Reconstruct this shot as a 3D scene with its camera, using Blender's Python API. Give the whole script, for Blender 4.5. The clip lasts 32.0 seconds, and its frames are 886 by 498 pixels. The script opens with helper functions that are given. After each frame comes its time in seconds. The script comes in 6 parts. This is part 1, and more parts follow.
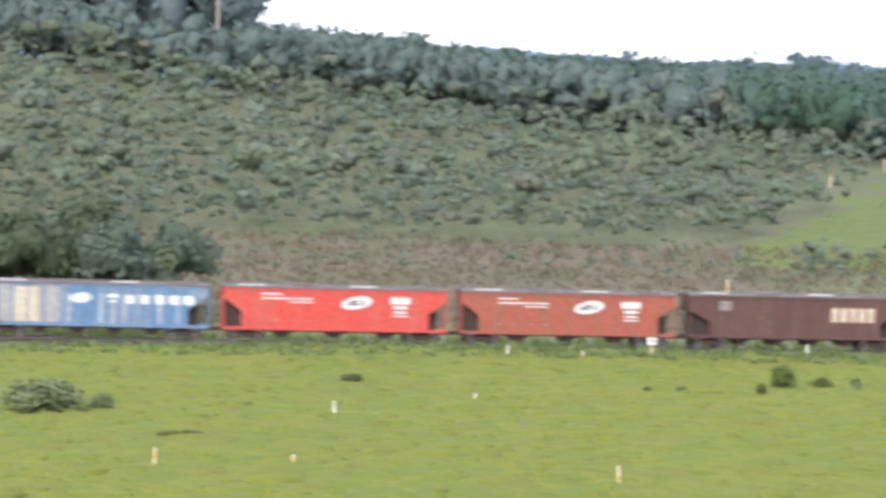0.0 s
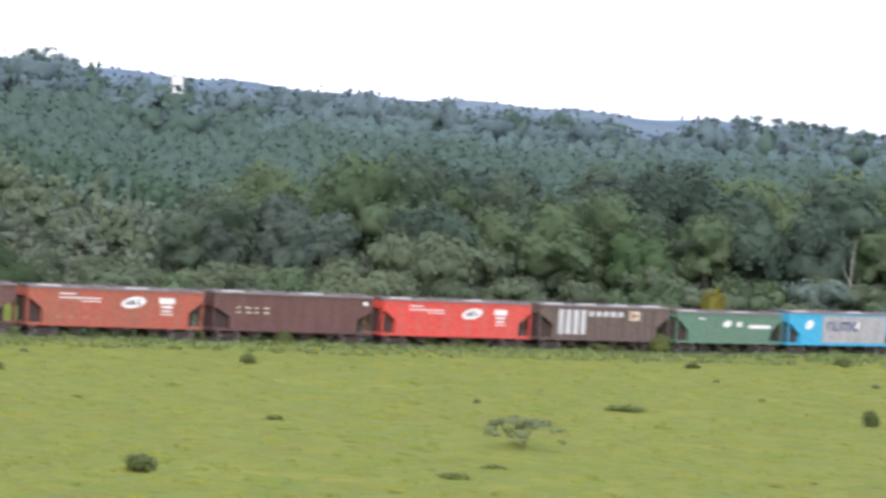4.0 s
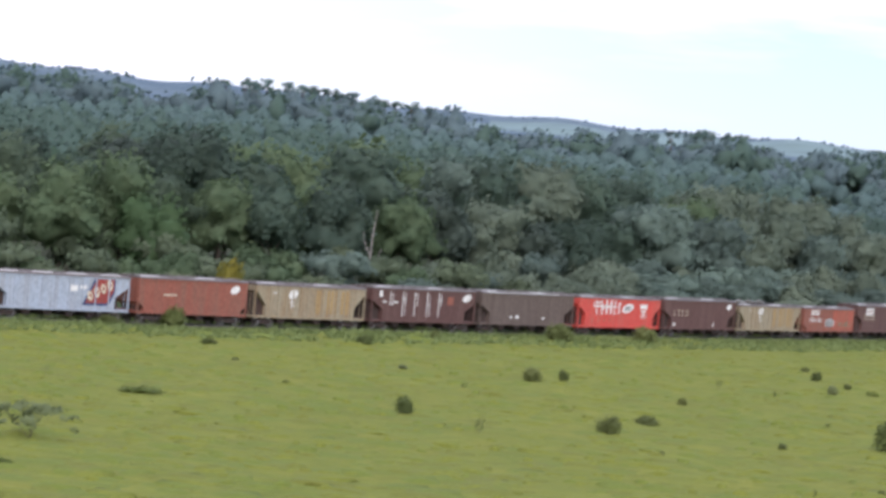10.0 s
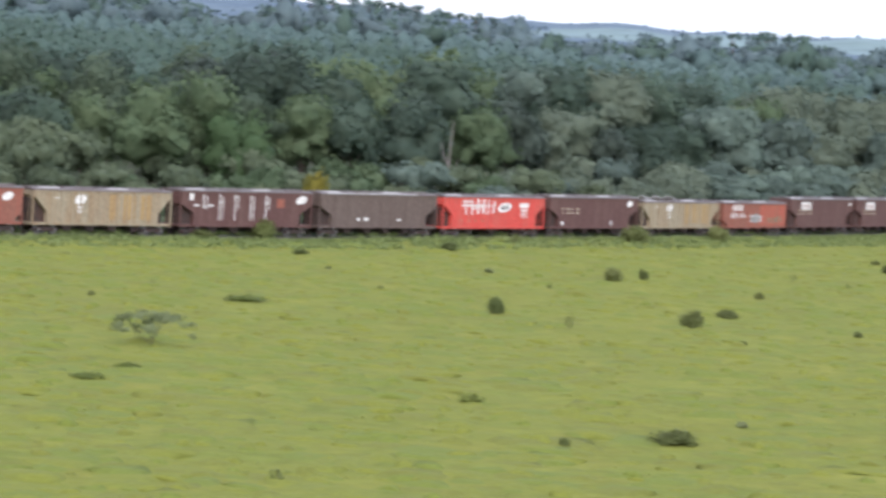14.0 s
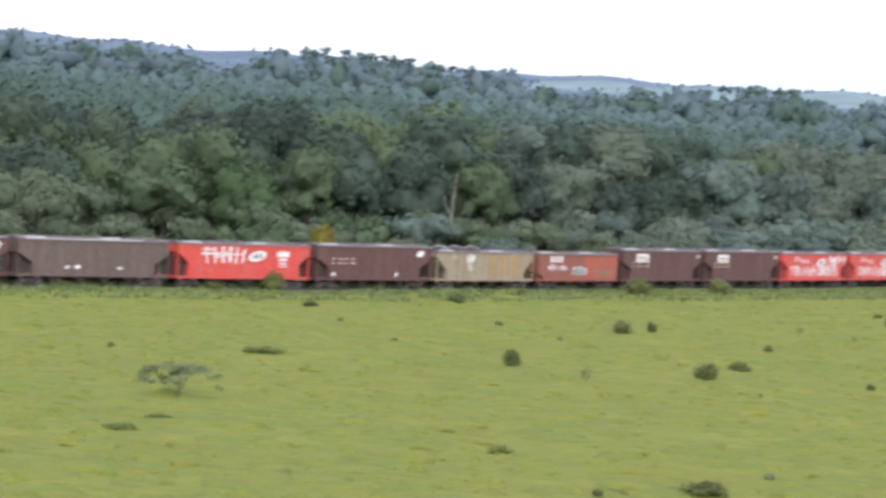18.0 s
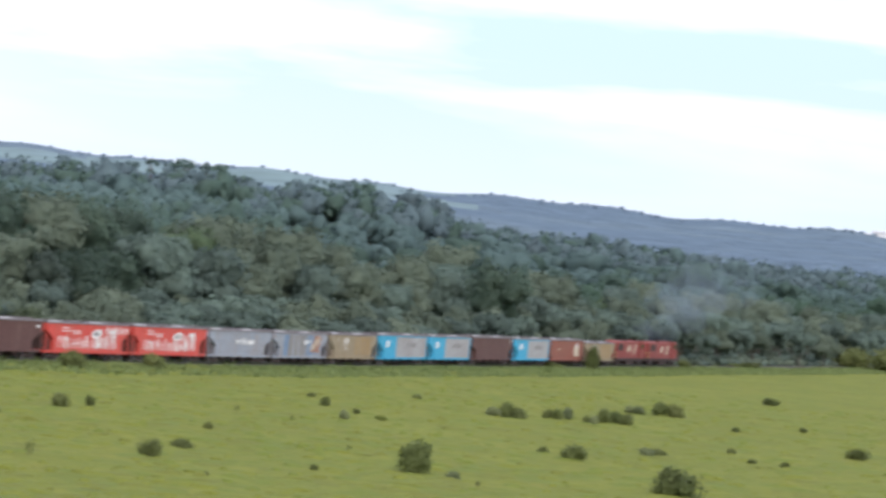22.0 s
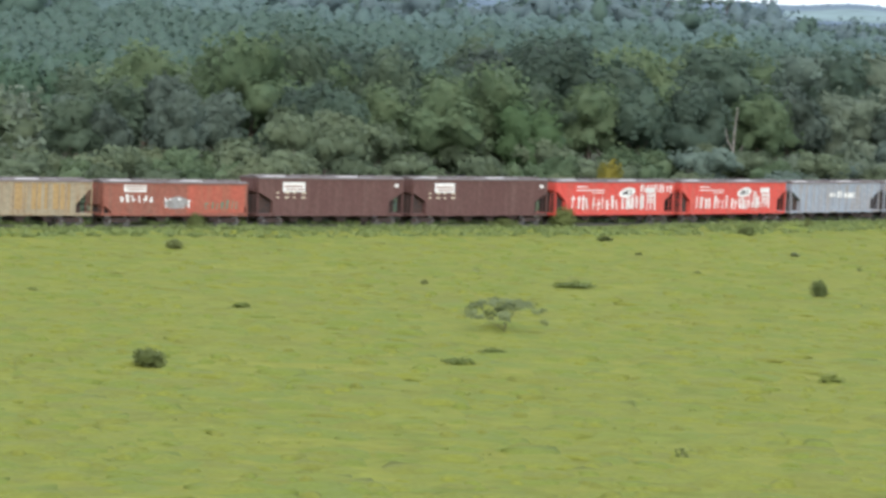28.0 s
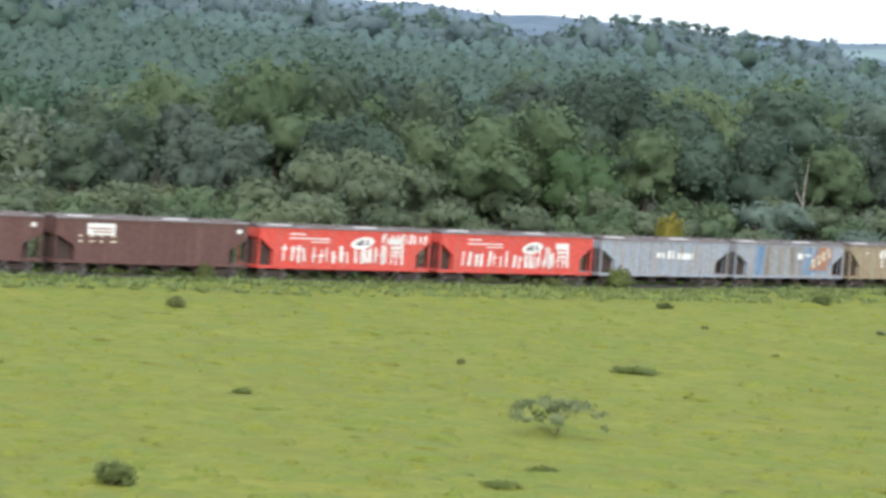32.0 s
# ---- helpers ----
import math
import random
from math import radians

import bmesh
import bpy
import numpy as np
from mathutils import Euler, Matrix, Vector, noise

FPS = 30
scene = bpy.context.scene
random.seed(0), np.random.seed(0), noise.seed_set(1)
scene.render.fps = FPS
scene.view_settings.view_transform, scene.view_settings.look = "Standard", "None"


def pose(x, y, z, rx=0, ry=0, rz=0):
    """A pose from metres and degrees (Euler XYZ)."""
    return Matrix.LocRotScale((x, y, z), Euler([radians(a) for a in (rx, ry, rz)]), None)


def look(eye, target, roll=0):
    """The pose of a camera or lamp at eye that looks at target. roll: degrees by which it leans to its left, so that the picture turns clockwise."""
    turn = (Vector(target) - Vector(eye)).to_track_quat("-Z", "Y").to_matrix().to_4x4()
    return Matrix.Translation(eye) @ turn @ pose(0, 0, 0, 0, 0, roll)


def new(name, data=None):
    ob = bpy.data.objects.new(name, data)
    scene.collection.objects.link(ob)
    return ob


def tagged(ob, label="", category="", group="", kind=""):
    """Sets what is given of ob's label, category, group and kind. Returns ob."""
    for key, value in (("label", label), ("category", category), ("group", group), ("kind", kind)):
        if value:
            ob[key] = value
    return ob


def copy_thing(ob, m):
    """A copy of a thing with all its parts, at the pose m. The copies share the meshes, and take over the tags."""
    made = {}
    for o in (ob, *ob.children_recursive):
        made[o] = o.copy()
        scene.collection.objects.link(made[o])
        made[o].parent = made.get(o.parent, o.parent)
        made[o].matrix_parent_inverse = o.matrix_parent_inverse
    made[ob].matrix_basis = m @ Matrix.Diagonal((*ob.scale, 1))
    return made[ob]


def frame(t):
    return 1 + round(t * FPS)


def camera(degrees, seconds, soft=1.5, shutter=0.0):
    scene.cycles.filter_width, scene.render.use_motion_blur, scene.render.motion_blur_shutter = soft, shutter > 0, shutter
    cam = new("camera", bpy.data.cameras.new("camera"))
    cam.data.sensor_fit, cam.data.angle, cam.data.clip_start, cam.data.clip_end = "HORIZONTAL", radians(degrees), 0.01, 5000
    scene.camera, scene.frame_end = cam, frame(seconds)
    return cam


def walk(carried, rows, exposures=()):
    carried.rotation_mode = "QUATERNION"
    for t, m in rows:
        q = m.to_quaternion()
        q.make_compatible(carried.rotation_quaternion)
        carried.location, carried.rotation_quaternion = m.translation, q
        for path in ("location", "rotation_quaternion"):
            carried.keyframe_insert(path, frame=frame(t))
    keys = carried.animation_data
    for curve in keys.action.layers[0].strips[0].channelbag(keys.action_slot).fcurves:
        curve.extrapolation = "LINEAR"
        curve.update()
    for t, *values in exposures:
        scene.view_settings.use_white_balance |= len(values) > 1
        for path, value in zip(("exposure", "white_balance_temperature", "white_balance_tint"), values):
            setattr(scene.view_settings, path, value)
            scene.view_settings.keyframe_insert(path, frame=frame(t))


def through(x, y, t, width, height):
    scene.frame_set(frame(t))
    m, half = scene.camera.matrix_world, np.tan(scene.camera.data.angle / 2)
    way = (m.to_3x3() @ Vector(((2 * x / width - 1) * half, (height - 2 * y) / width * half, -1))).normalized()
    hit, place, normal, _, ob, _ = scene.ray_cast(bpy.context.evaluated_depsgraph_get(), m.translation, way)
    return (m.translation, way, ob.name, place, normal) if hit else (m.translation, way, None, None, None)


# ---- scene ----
# ---- camera ----
EYE = 15.28
cam = camera(16.144, 32.0, soft=3.1, shutter=0.4)
# seconds, east, north, heading (to the left), tilt (up), lean, lift
PATH = [
    (0, -0.00, 0.00, 0.086, -1.910, 1.631),
    (0.5, -0.33, -0.35, -3.387, -1.924, 1.937),
    (1, -0.66, -0.70, -6.716, -1.830, 2.209),
    (1.5, -1.40, -4.55, -9.828, -1.707, 2.745),
    (2, -2.14, -8.39, -12.215, -1.660, 3.074),
    (2.5, -2.51, -8.69, -14.135, -1.618, 3.475),
    (4.5, -3.98, -9.86, -21.744, -1.332, 4.572),
    (4.6, -4.05, -9.92, -22.213, -1.357, 4.852),
    (5, -4.57, -10.21, -24.271, -1.185, 4.991),
    (5.5, -5.22, -10.58, -27.365, -0.986, 5.183),
    (6, -5.87, -10.95, -30.526, -0.746, 5.350),
    (6.5, -5.97, -10.73, -32.744, -0.597, 5.432),
    (7, -6.07, -10.51, -33.863, -0.561, 5.507),
    (7.5, -4.79, -7.67, -34.153, -0.581, 5.535),
    (8, -3.50, -4.82, -33.815, -0.669, 5.543),
    (8.5, -1.79, -1.33, -32.823, -0.794, 5.728),
    (9, -0.07, 2.17, -31.244, -0.852, 5.603),
    (9.5, 0.79, 4.24, -29.595, -0.760, 5.743),
    (10, 1.65, 6.31, -28.791, -1.250, 5.153),
    (10.5, 1.24, 5.93, -28.865, -3.165, 3.474),
    (11, 0.83, 5.55, -29.012, -3.406, 3.111),
    (11.5, 0.67, 5.60, -29.151, -3.357, 3.221),
    (12, 0.50, 5.66, -29.230, -3.309, 3.238),
    (12.5, 0.34, 5.72, -29.265, -3.255, 3.347),
    (13, 0.17, 5.78, -29.282, -3.206, 3.417),
    (13.5, -2.18, 2.13, -29.235, -3.099, 3.415),
    (14, -4.54, -1.53, -27.773, -2.989, 3.414),
    (14.5, -4.91, -1.73, -25.548, -2.898, 3.613),
    (16.5, -6.43, -2.54, -24.091, -2.470, 3.003),
    (17, -6.77, -2.36, -24.500, -2.439, 3.012),
    (17.5, -7.10, -2.18, -25.871, -2.333, 3.298),
    (18, -7.44, -1.99, -28.047, -2.021, 3.548),
    (18.5, -7.57, -1.67, -29.916, -1.507, 3.728),
    (19, -7.71, -1.34, -30.684, -1.043, 3.965),
    (19.5, -7.84, -1.01, -30.780, -1.224, 3.933),
    (20, -7.97, -0.69, -30.932, -1.701, 3.935),
    (20.5, -8.18, -0.43, -31.846, -1.836, 4.149),
    (21, -8.39, -0.18, -33.755, -1.202, 4.882),
    (21.5, -8.60, 0.08, -36.188, -0.451, 5.305),
    (22, -8.81, 0.33, -38.625, 0.154, 5.623),
    (22.5, -9.02, 0.59, -40.384, 0.516, 5.785),
    (23, -9.23, 0.85, -40.951, 0.592, 5.529),
    (23.5, -9.56, 0.87, -40.804, 0.557, 5.542),
    (24, -9.89, 0.90, -40.222, 0.457, 5.215),
    (24.5, -10.22, 0.93, -39.211, 0.336, 4.996),
    (25, -10.55, 0.95, -37.276, 0.165, 4.624),
    (25.5, -10.88, 0.98, -34.127, -0.102, 4.367),
    (26, -11.21, 1.01, -30.435, -0.531, 3.848),
    (26.5, -11.62, -0.02, -28.587, -2.886, 0.823),
    (28.5, -13.30, -4.14, -22.537, -3.258, 3.128),
    (29, -13.72, -5.17, -22.033, -3.220, 3.224),
    (29.5, -13.78, -5.32, -21.723, -3.165, 3.450),
    (30, -13.85, -5.47, -21.529, -3.122, 3.509),
    (30.5, -13.91, -5.61, -21.448, -3.075, 3.545),
    (31, -13.97, -5.76, -21.484, -3.025, 3.713),
    (31.1, -12.69, -2.68, -21.528, -3.047, 3.740, 0.10),
    (31.2, -11.40, 0.41, -21.572, -3.068, 3.767, 0.20),
    (31.3, -10.12, 3.49, -21.615, -3.090, 3.794, 0.30),
    (31.4, -8.83, 6.57, -21.659, -3.111, 3.821, 0.40),
    (31.5, -7.54, 9.65, -21.703, -3.133, 3.848, 0.50),
    (31.6, -6.26, 12.74, -21.953, -3.111, 3.916, 0.60),
    (31.7, -4.97, 15.82, -22.203, -3.088, 3.983, 0.70),
    (31.8, -3.69, 18.90, -22.454, -3.066, 4.051, 0.80),
    (31.9, -2.40, 21.99, -22.704, -3.043, 4.118, 0.90),
    (32, -1.12, 25.07, -22.954, -3.021, 4.186, 1.00),
]


def sight(x, y, yaw, tilt, lean, lift=0.0):
    a, b = radians(yaw), radians(tilt)
    ahead = Vector((-math.sin(a) * math.cos(b), math.cos(a) * math.cos(b), math.sin(b)))
    eye = Vector((x, y, EYE + lift))
    return look(eye, eye + 100 * ahead, lean)


# the clip's own exposure, stop by stop
LIGHT = [(0, 0.80, 6200, 17), (2, 0.72, 6200, 17), (5, 0.62, 6180, 21), (6, 0.42, 6150, 21), (9, 0.27, 6120, 21), (13, 0.59, 6130, 20), (18, 0.62, 6150, 21), (20, 0.40, 6150, 20), (21, 0.48, 6180, 19), (22, 0.29, 6200, 18), (23, -0.04, 6400, 10), (24.5, -0.12, 6400, 10), (25.5, 0.02, 6400, 9), (26, 0.10, 6400, 9), (26.6, 0.3, 6300, 12), (29, 0.68, 6300, 12), (32, 0.70, 6300, 12)]
walk(cam, [(t, sight(*row)) for t, *row in PATH], LIGHT)

# ---- light ----
SUN_UP, SUN_TURN = 33.0, 196.0  # degrees: height, and compass turn from north (+y) clockwise
world = bpy.data.worlds.new("sky")
scene.world = world
world.use_nodes = True


def sky_nodes():
    nt = world.node_tree
    nt.nodes.clear()
    n = nt.nodes.new
    out, back = n("ShaderNodeOutputWorld"), n("ShaderNodeBackground")
    sky = n("ShaderNodeTexSky")
    sky.sky_type, sky.sun_disc = "NISHITA", False
    sky.sun_elevation, sky.sun_rotation = radians(SUN_UP), radians(SUN_TURN)
    sky.air_density, sky.dust_density, sky.ozone_density = 1.0, 2.5, 1.0
    co, mp, no, ramp = n("ShaderNodeTexCoord"), n("ShaderNodeMapping"), n("ShaderNodeTexNoise"), n("ShaderNodeValToRGB")
    mp.inputs["Scale"].default_value = (5.0, 5.0, 33.0)
    no.inputs["Scale"].default_value, no.inputs["Detail"].default_value = 1.3, 6.0
    no.inputs["Roughness"].default_value, no.inputs["Distortion"].default_value = 0.52, 0.1
    ramp.color_ramp.elements[0].position, ramp.color_ramp.elements[0].color = 0.46, (0, 0, 0, 1)
    ramp.color_ramp.elements[1].position, ramp.color_ramp.elements[1].color = 0.68, (1, 1, 1, 1)
    veil, cloud = n("ShaderNodeMix"), n("ShaderNodeMix")
    for m in (veil, cloud):
        m.data_type = "RGBA"
    veil.inputs[0].default_value = 0.78  # thin high veil
    veil.inputs[7].default_value = (5.3, 7.0, 8.5, 1)
    cloud.inputs[7].default_value = (9.2, 9.2, 9.4, 1)
    fac = n("ShaderNodeMath")
    fac.operation, fac.inputs[1].default_value = "MULTIPLY", 0.9
    link = nt.links.new
    link(co.outputs["Generated"], mp.inputs["Vector"])
    link(mp.outputs["Vector"], no.inputs["Vector"])
    link(no.outputs["Fac"], ramp.inputs["Fac"])
    # the cloud sheet is closed in the north and breaks up towards the east
    part_xyz, open_side, total = n("ShaderNodeSeparateXYZ"), n("ShaderNodeMapRange"), n("ShaderNodeMath")
    open_side.interpolation_type = "SMOOTHSTEP"
    open_side.inputs["From Min"].default_value, open_side.inputs["From Max"].default_value = 0.30, 0.60
    open_side.inputs["To Min"].default_value, open_side.inputs["To Max"].default_value = 0.6, 0.0
    total.operation, total.use_clamp = "ADD", True
    link(co.outputs["Generated"], part_xyz.inputs[0])
    link(part_xyz.outputs[0], open_side.inputs["Value"])
    high, keep = n("ShaderNodeMapRange"), n("ShaderNodeMath")
    high.interpolation_type, keep.operation = "SMOOTHSTEP", "MULTIPLY"
    high.inputs["From Min"].default_value, high.inputs["From Max"].default_value = 0.030, 0.068
    high.inputs["To Min"].default_value = 0.15
    link(part_xyz.outputs[2], high.inputs["Value"])
    link(ramp.outputs["Color"], keep.inputs[0])
    link(high.outputs[0], keep.inputs[1])
    link(keep.outputs[0], total.inputs[0])
    link(open_side.outputs[0], total.inputs[1])
    link(total.outputs[0], fac.inputs[0])
    link(sky.outputs["Color"], veil.inputs[6])
    # pale haze low over the horizon
    haze, low = n("ShaderNodeMix"), n("ShaderNodeMapRange")
    haze.data_type, low.interpolation_type = "RGBA", "SMOOTHSTEP"
    low.inputs["From Min"].default_value, low.inputs["From Max"].default_value = 0.012, 0.075
    low.inputs["To Min"].default_value, low.inputs["To Max"].default_value = 0.75, 0.0
    haze.inputs[7].default_value = (6.1, 6.9, 7.3, 1)
    link(part_xyz.outputs[2], low.inputs["Value"])
    link(low.outputs[0], haze.inputs[0])
    link(veil.outputs[2], haze.inputs[6])
    link(haze.outputs[2], cloud.inputs[6])
    link(fac.outputs[0], cloud.inputs[0])
    link(cloud.outputs[2], back.inputs["Color"])
    back.inputs["Strength"].default_value = 0.126
    link(back.outputs[0], out.inputs["Surface"])


sky_nodes()
sun = new("sun", bpy.data.lights.new("sun", "SUN"))
sun.data.energy, sun.data.angle, sun.data.color = 1.62, radians(30), (1.0, 0.95, 0.87)
sun.matrix_world = look(
    (0, 0, 80),
    (-math.sin(radians(SUN_TURN)) * 50, -math.cos(radians(SUN_TURN)) * 50, 80 - 50 * math.tan(radians(SUN_UP))),
)

# ---- materials ----
def material(name, base, rough=0.8, spots=None, amount=0.5, scale=1.0, fine=8.0, metal=0.0, bump=0.0, bump_scale=20.0,
             stretch=(1, 1, 1), vary=0.0, low=0.4, high=0.65, spec=0.4, through=0.0, broad=0.0, grain_depth=0.38):
    """base: colour; spots: a second colour in patches of 1/scale metres; fine: size of the grain; vary: change from object to object."""
    m = bpy.data.materials.new(name)
    m.use_nodes = True
    nt = m.node_tree
    n, link = nt.nodes.new, nt.links.new
    bsdf = nt.nodes["Principled BSDF"]
    bsdf.inputs["Roughness"].default_value, bsdf.inputs["Metallic"].default_value = rough, metal
    bsdf.inputs["Specular IOR Level"].default_value = spec
    co, mp = n("ShaderNodeTexCoord"), n("ShaderNodeMapping")
    mp.inputs["Scale"].default_value = stretch
    link(co.outputs["Object"], mp.inputs["Vector"])
    colour = n("ShaderNodeRGB")
    colour.outputs[0].default_value = (*base, 1)
    last = colour.outputs[0]
    info = n("ShaderNodeObjectInfo")
    if spots:
        shift = n("ShaderNodeVectorMath")
        shift.operation = "ADD"
        big = n("ShaderNodeVectorMath")
        big.operation, big.inputs[3].default_value = "SCALE", 37.0
        comb = n("ShaderNodeCombineXYZ")
        for k in range(3):
            link(info.outputs["Random"], comb.inputs[k])
        link(comb.outputs[0], big.inputs[0])
        link(mp.outputs[0], shift.inputs[0])
        link(big.outputs[0], shift.inputs[1])
        no, ramp, mix = n("ShaderNodeTexNoise"), n("ShaderNodeValToRGB"), n("ShaderNodeMix")
        no.inputs["Scale"].default_value, no.inputs["Detail"].default_value, no.inputs["Roughness"].default_value = scale, 7.0, 0.62
        link(shift.outputs[0], no.inputs["Vector"])
        ramp.color_ramp.elements[0].position, ramp.color_ramp.elements[1].position = low, high
        ramp.color_ramp.elements[1].color = (amount, amount, amount, 1)
        mix.data_type = "RGBA"
        mix.inputs[7].default_value = (*spots, 1)
        link(no.outputs["Fac"], ramp.inputs["Fac"])
        link(ramp.outputs["Color"], mix.inputs[0])
        link(last, mix.inputs[6])
        last = mix.outputs[2]
    if broad:
        wide, tone, dim = n("ShaderNodeTexNoise"), n("ShaderNodeMapRange"), n("ShaderNodeMix")
        wide.inputs["Scale"].default_value, wide.inputs["Detail"].default_value = 0.09, 5.0
        tone.inputs["From Min"].default_value, tone.inputs["From Max"].default_value = 0.32, 0.68
        tone.inputs["To Min"].default_value, tone.inputs["To Max"].default_value = 1 - broad, 1 + broad
        dim.data_type, dim.blend_type, dim.inputs[0].default_value = "RGBA", "MULTIPLY", 1.0
        link(co.outputs["Object"], wide.inputs["Vector"])
        link(wide.outputs["Fac"], tone.inputs["Value"])
        link(last, dim.inputs[6])
        link(tone.outputs[0], dim.inputs[7])
        last = dim.outputs[2]
    hsv, grain, val = n("ShaderNodeHueSaturation"), n("ShaderNodeTexNoise"), n("ShaderNodeMapRange")
    grain.inputs["Scale"].default_value, grain.inputs["Detail"].default_value = fine, 4.0
    val.inputs["To Min"].default_value, val.inputs["To Max"].default_value = 1 - grain_depth, 1 + grain_depth
    link(co.outputs["Object"], grain.inputs["Vector"])
    link(grain.outputs["Fac"], val.inputs["Value"])
    link(last, hsv.inputs["Color"])
    if vary:
        rnd, mul = n("ShaderNodeMapRange"), n("ShaderNodeMath")
        rnd.inputs["To Min"].default_value, rnd.inputs["To Max"].default_value = 1 - vary, 1 + vary
        mul.operation = "MULTIPLY"
        link(info.outputs["Random"], rnd.inputs["Value"])
        link(rnd.outputs[0], mul.inputs[0])
        link(val.outputs[0], mul.inputs[1])
        link(mul.outputs[0], hsv.inputs["Value"])
        hue = n("ShaderNodeMapRange")
        hue.inputs["To Min"].default_value, hue.inputs["To Max"].default_value = 0.5 + 0.045 * vary, 0.5 - 0.045 * vary
        link(info.outputs["Random"], hue.inputs["Value"])
        link(hue.outputs[0], hsv.inputs["Hue"])
    else:
        link(val.outputs[0], hsv.inputs["Value"])
    link(hsv.outputs[0], bsdf.inputs["Base Color"])
    if bump:
        b, bn = n("ShaderNodeBump"), n("ShaderNodeTexNoise")
        bn.inputs["Scale"].default_value, bn.inputs["Detail"].default_value = bump_scale, 5.0
        b.inputs["Strength"].default_value, b.inputs["Distance"].default_value = bump, 1.0 / bump_scale
        link(co.outputs["Object"], bn.inputs["Vector"])
        link(bn.outputs["Fac"], b.inputs["Height"])
        link(b.outputs[0], bsdf.inputs["Normal"])
    if through:
        tr, add, out = n("ShaderNodeBsdfTranslucent"), n("ShaderNodeMixShader"), nt.nodes["Material Output"]
        add.inputs[0].default_value = through
        link(hsv.outputs[0], tr.inputs["Color"])
        link(bsdf.outputs[0], add.inputs[1])
        link(tr.outputs[0], add.inputs[2])
        link(add.outputs[0], out.inputs["Surface"])
    return m


def paint(name, base, wear, amount=0.5, rough=0.55):
    return material(name, base, rough, wear, amount, 1.1, 3.0, stretch=(1.4, 1.0, 0.13), low=0.43, high=0.66, bump=0.05, bump_scale=3)


RUST = (0.10, 0.045, 0.03)
P_RED = paint("red paint", (0.60, 0.072, 0.055), (0.44, 0.13, 0.10), 0.6)
P_ORANGE = paint("faded red paint", (0.38, 0.095, 0.062), (0.24, 0.12, 0.075), 0.8, 0.7)
P_BROWN = paint("brown paint", (0.108, 0.052, 0.046), (0.15, 0.088, 0.074), 0.6, 0.7)
P_GREYBROWN = paint("grey-brown paint", (0.135, 0.10, 0.085), (0.09, 0.06, 0.05), 0.6, 0.75)
P_TAN = paint("cream paint", (0.31, 0.265, 0.185), (0.26, 0.16, 0.08), 0.7, 0.75)
P_RUST = paint("rust-red paint", (0.27, 0.09, 0.062), (0.20, 0.11, 0.08), 0.7, 0.75)
P_GREEN = paint("green paint", (0.10, 0.20, 0.135), (0.15, 0.17, 0.13), 0.7, 0.7)
P_BLUE = paint("blue paint", (0.11, 0.21, 0.36), (0.27, 0.30, 0.33), 0.85, 0.65)
P_PALE = paint("pale blue-grey paint", (0.36, 0.41, 0.49), (0.28, 0.27, 0.27), 0.6, 0.7)
P_CYAN = paint("turquoise paint", (0.045, 0.36, 0.56), (0.10, 0.33, 0.46), 0.4, 0.5)
P_GREY = paint("light grey paint", (0.37, 0.36, 0.36), (0.25, 0.22, 0.20), 0.6, 0.7)
P_OLD = paint("weathered grey paint", (0.29, 0.285, 0.28), (0.17, 0.135, 0.11), 0.8, 0.8)
P_FADED = paint("faded blue-grey paint", (0.29, 0.33, 0.39), (0.30, 0.25, 0.21), 0.85, 0.75)
P_EMBLEM = paint("faded orange-brown emblem", (0.36, 0.17, 0.10), (0.26, 0.15, 0.11), 0.6, 0.7)
P_WHITE = material("white lettering", (0.78, 0.77, 0.75), 0.6, (0.5, 0.45, 0.42), 0.5, 2.0, 6.0)
P_WASH = material("worn whitewash", (0.56, 0.56, 0.56), 0.8, (0.34, 0.32, 0.30), 0.6, 1.5, 4.0, stretch=(1.4, 1, 0.2))
P_SIGN = material("old cream board", (0.62, 0.55, 0.42), 0.6, (0.4, 0.3, 0.22), 0.6, 2.0, 6.0)
P_LOGO = material("dark lettering", (0.06, 0.05, 0.06), 0.6)
P_YEL = material("ochre stain", (0.37, 0.25, 0.11), 0.8, (0.3, 0.2, 0.1), 0.8, 1.2, 4.0, stretch=(1, 1, 0.2))
P_DARK = material("grimy underframe and recess shade", (0.045, 0.036, 0.034), 0.85, RUST, 0.5, 3.0)
P_ROOF = material("galvanised roof", (0.15, 0.125, 0.12), 0.5, (0.10, 0.07, 0.06), 0.7, 1.0, 4.0, metal=0.2)
# lid colour raised to imitate sky glints on the roofs
P_HATCH_GLINT = material("glint-painted hatch lid", (0.55, 0.55, 0.55), 0.4, (0.4, 0.37, 0.35), 0.5, 1.5)
STEEL = material("worn steel", (0.30, 0.28, 0.27), 0.38, RUST, 0.5, 5.0, metal=0.8)
GLASS = material("dark cab glass", (0.02, 0.025, 0.03), 0.08)
GRASS = material("meadow", (0.138, 0.166, 0.031), 0.9, (0.180, 0.186, 0.034), 1.0, 0.22, 0.9, bump=0.4, bump_scale=1.6, low=0.36, high=0.66, spec=0.1, broad=0.09)
VERGE = material("rank verge grass", (0.112, 0.150, 0.045), 0.9, (0.136, 0.168, 0.046), 0.9, 0.4, 1.0, bump=0.5, bump_scale=2.0, spec=0.1)
# pasture green is washed out with haze in the base colour
PASTURE = material("far pasture paled by painted haze", (0.20, 0.27, 0.27), 0.95, (0.17, 0.225, 0.255), 0.8, 0.006, 0.03, spec=0.0)

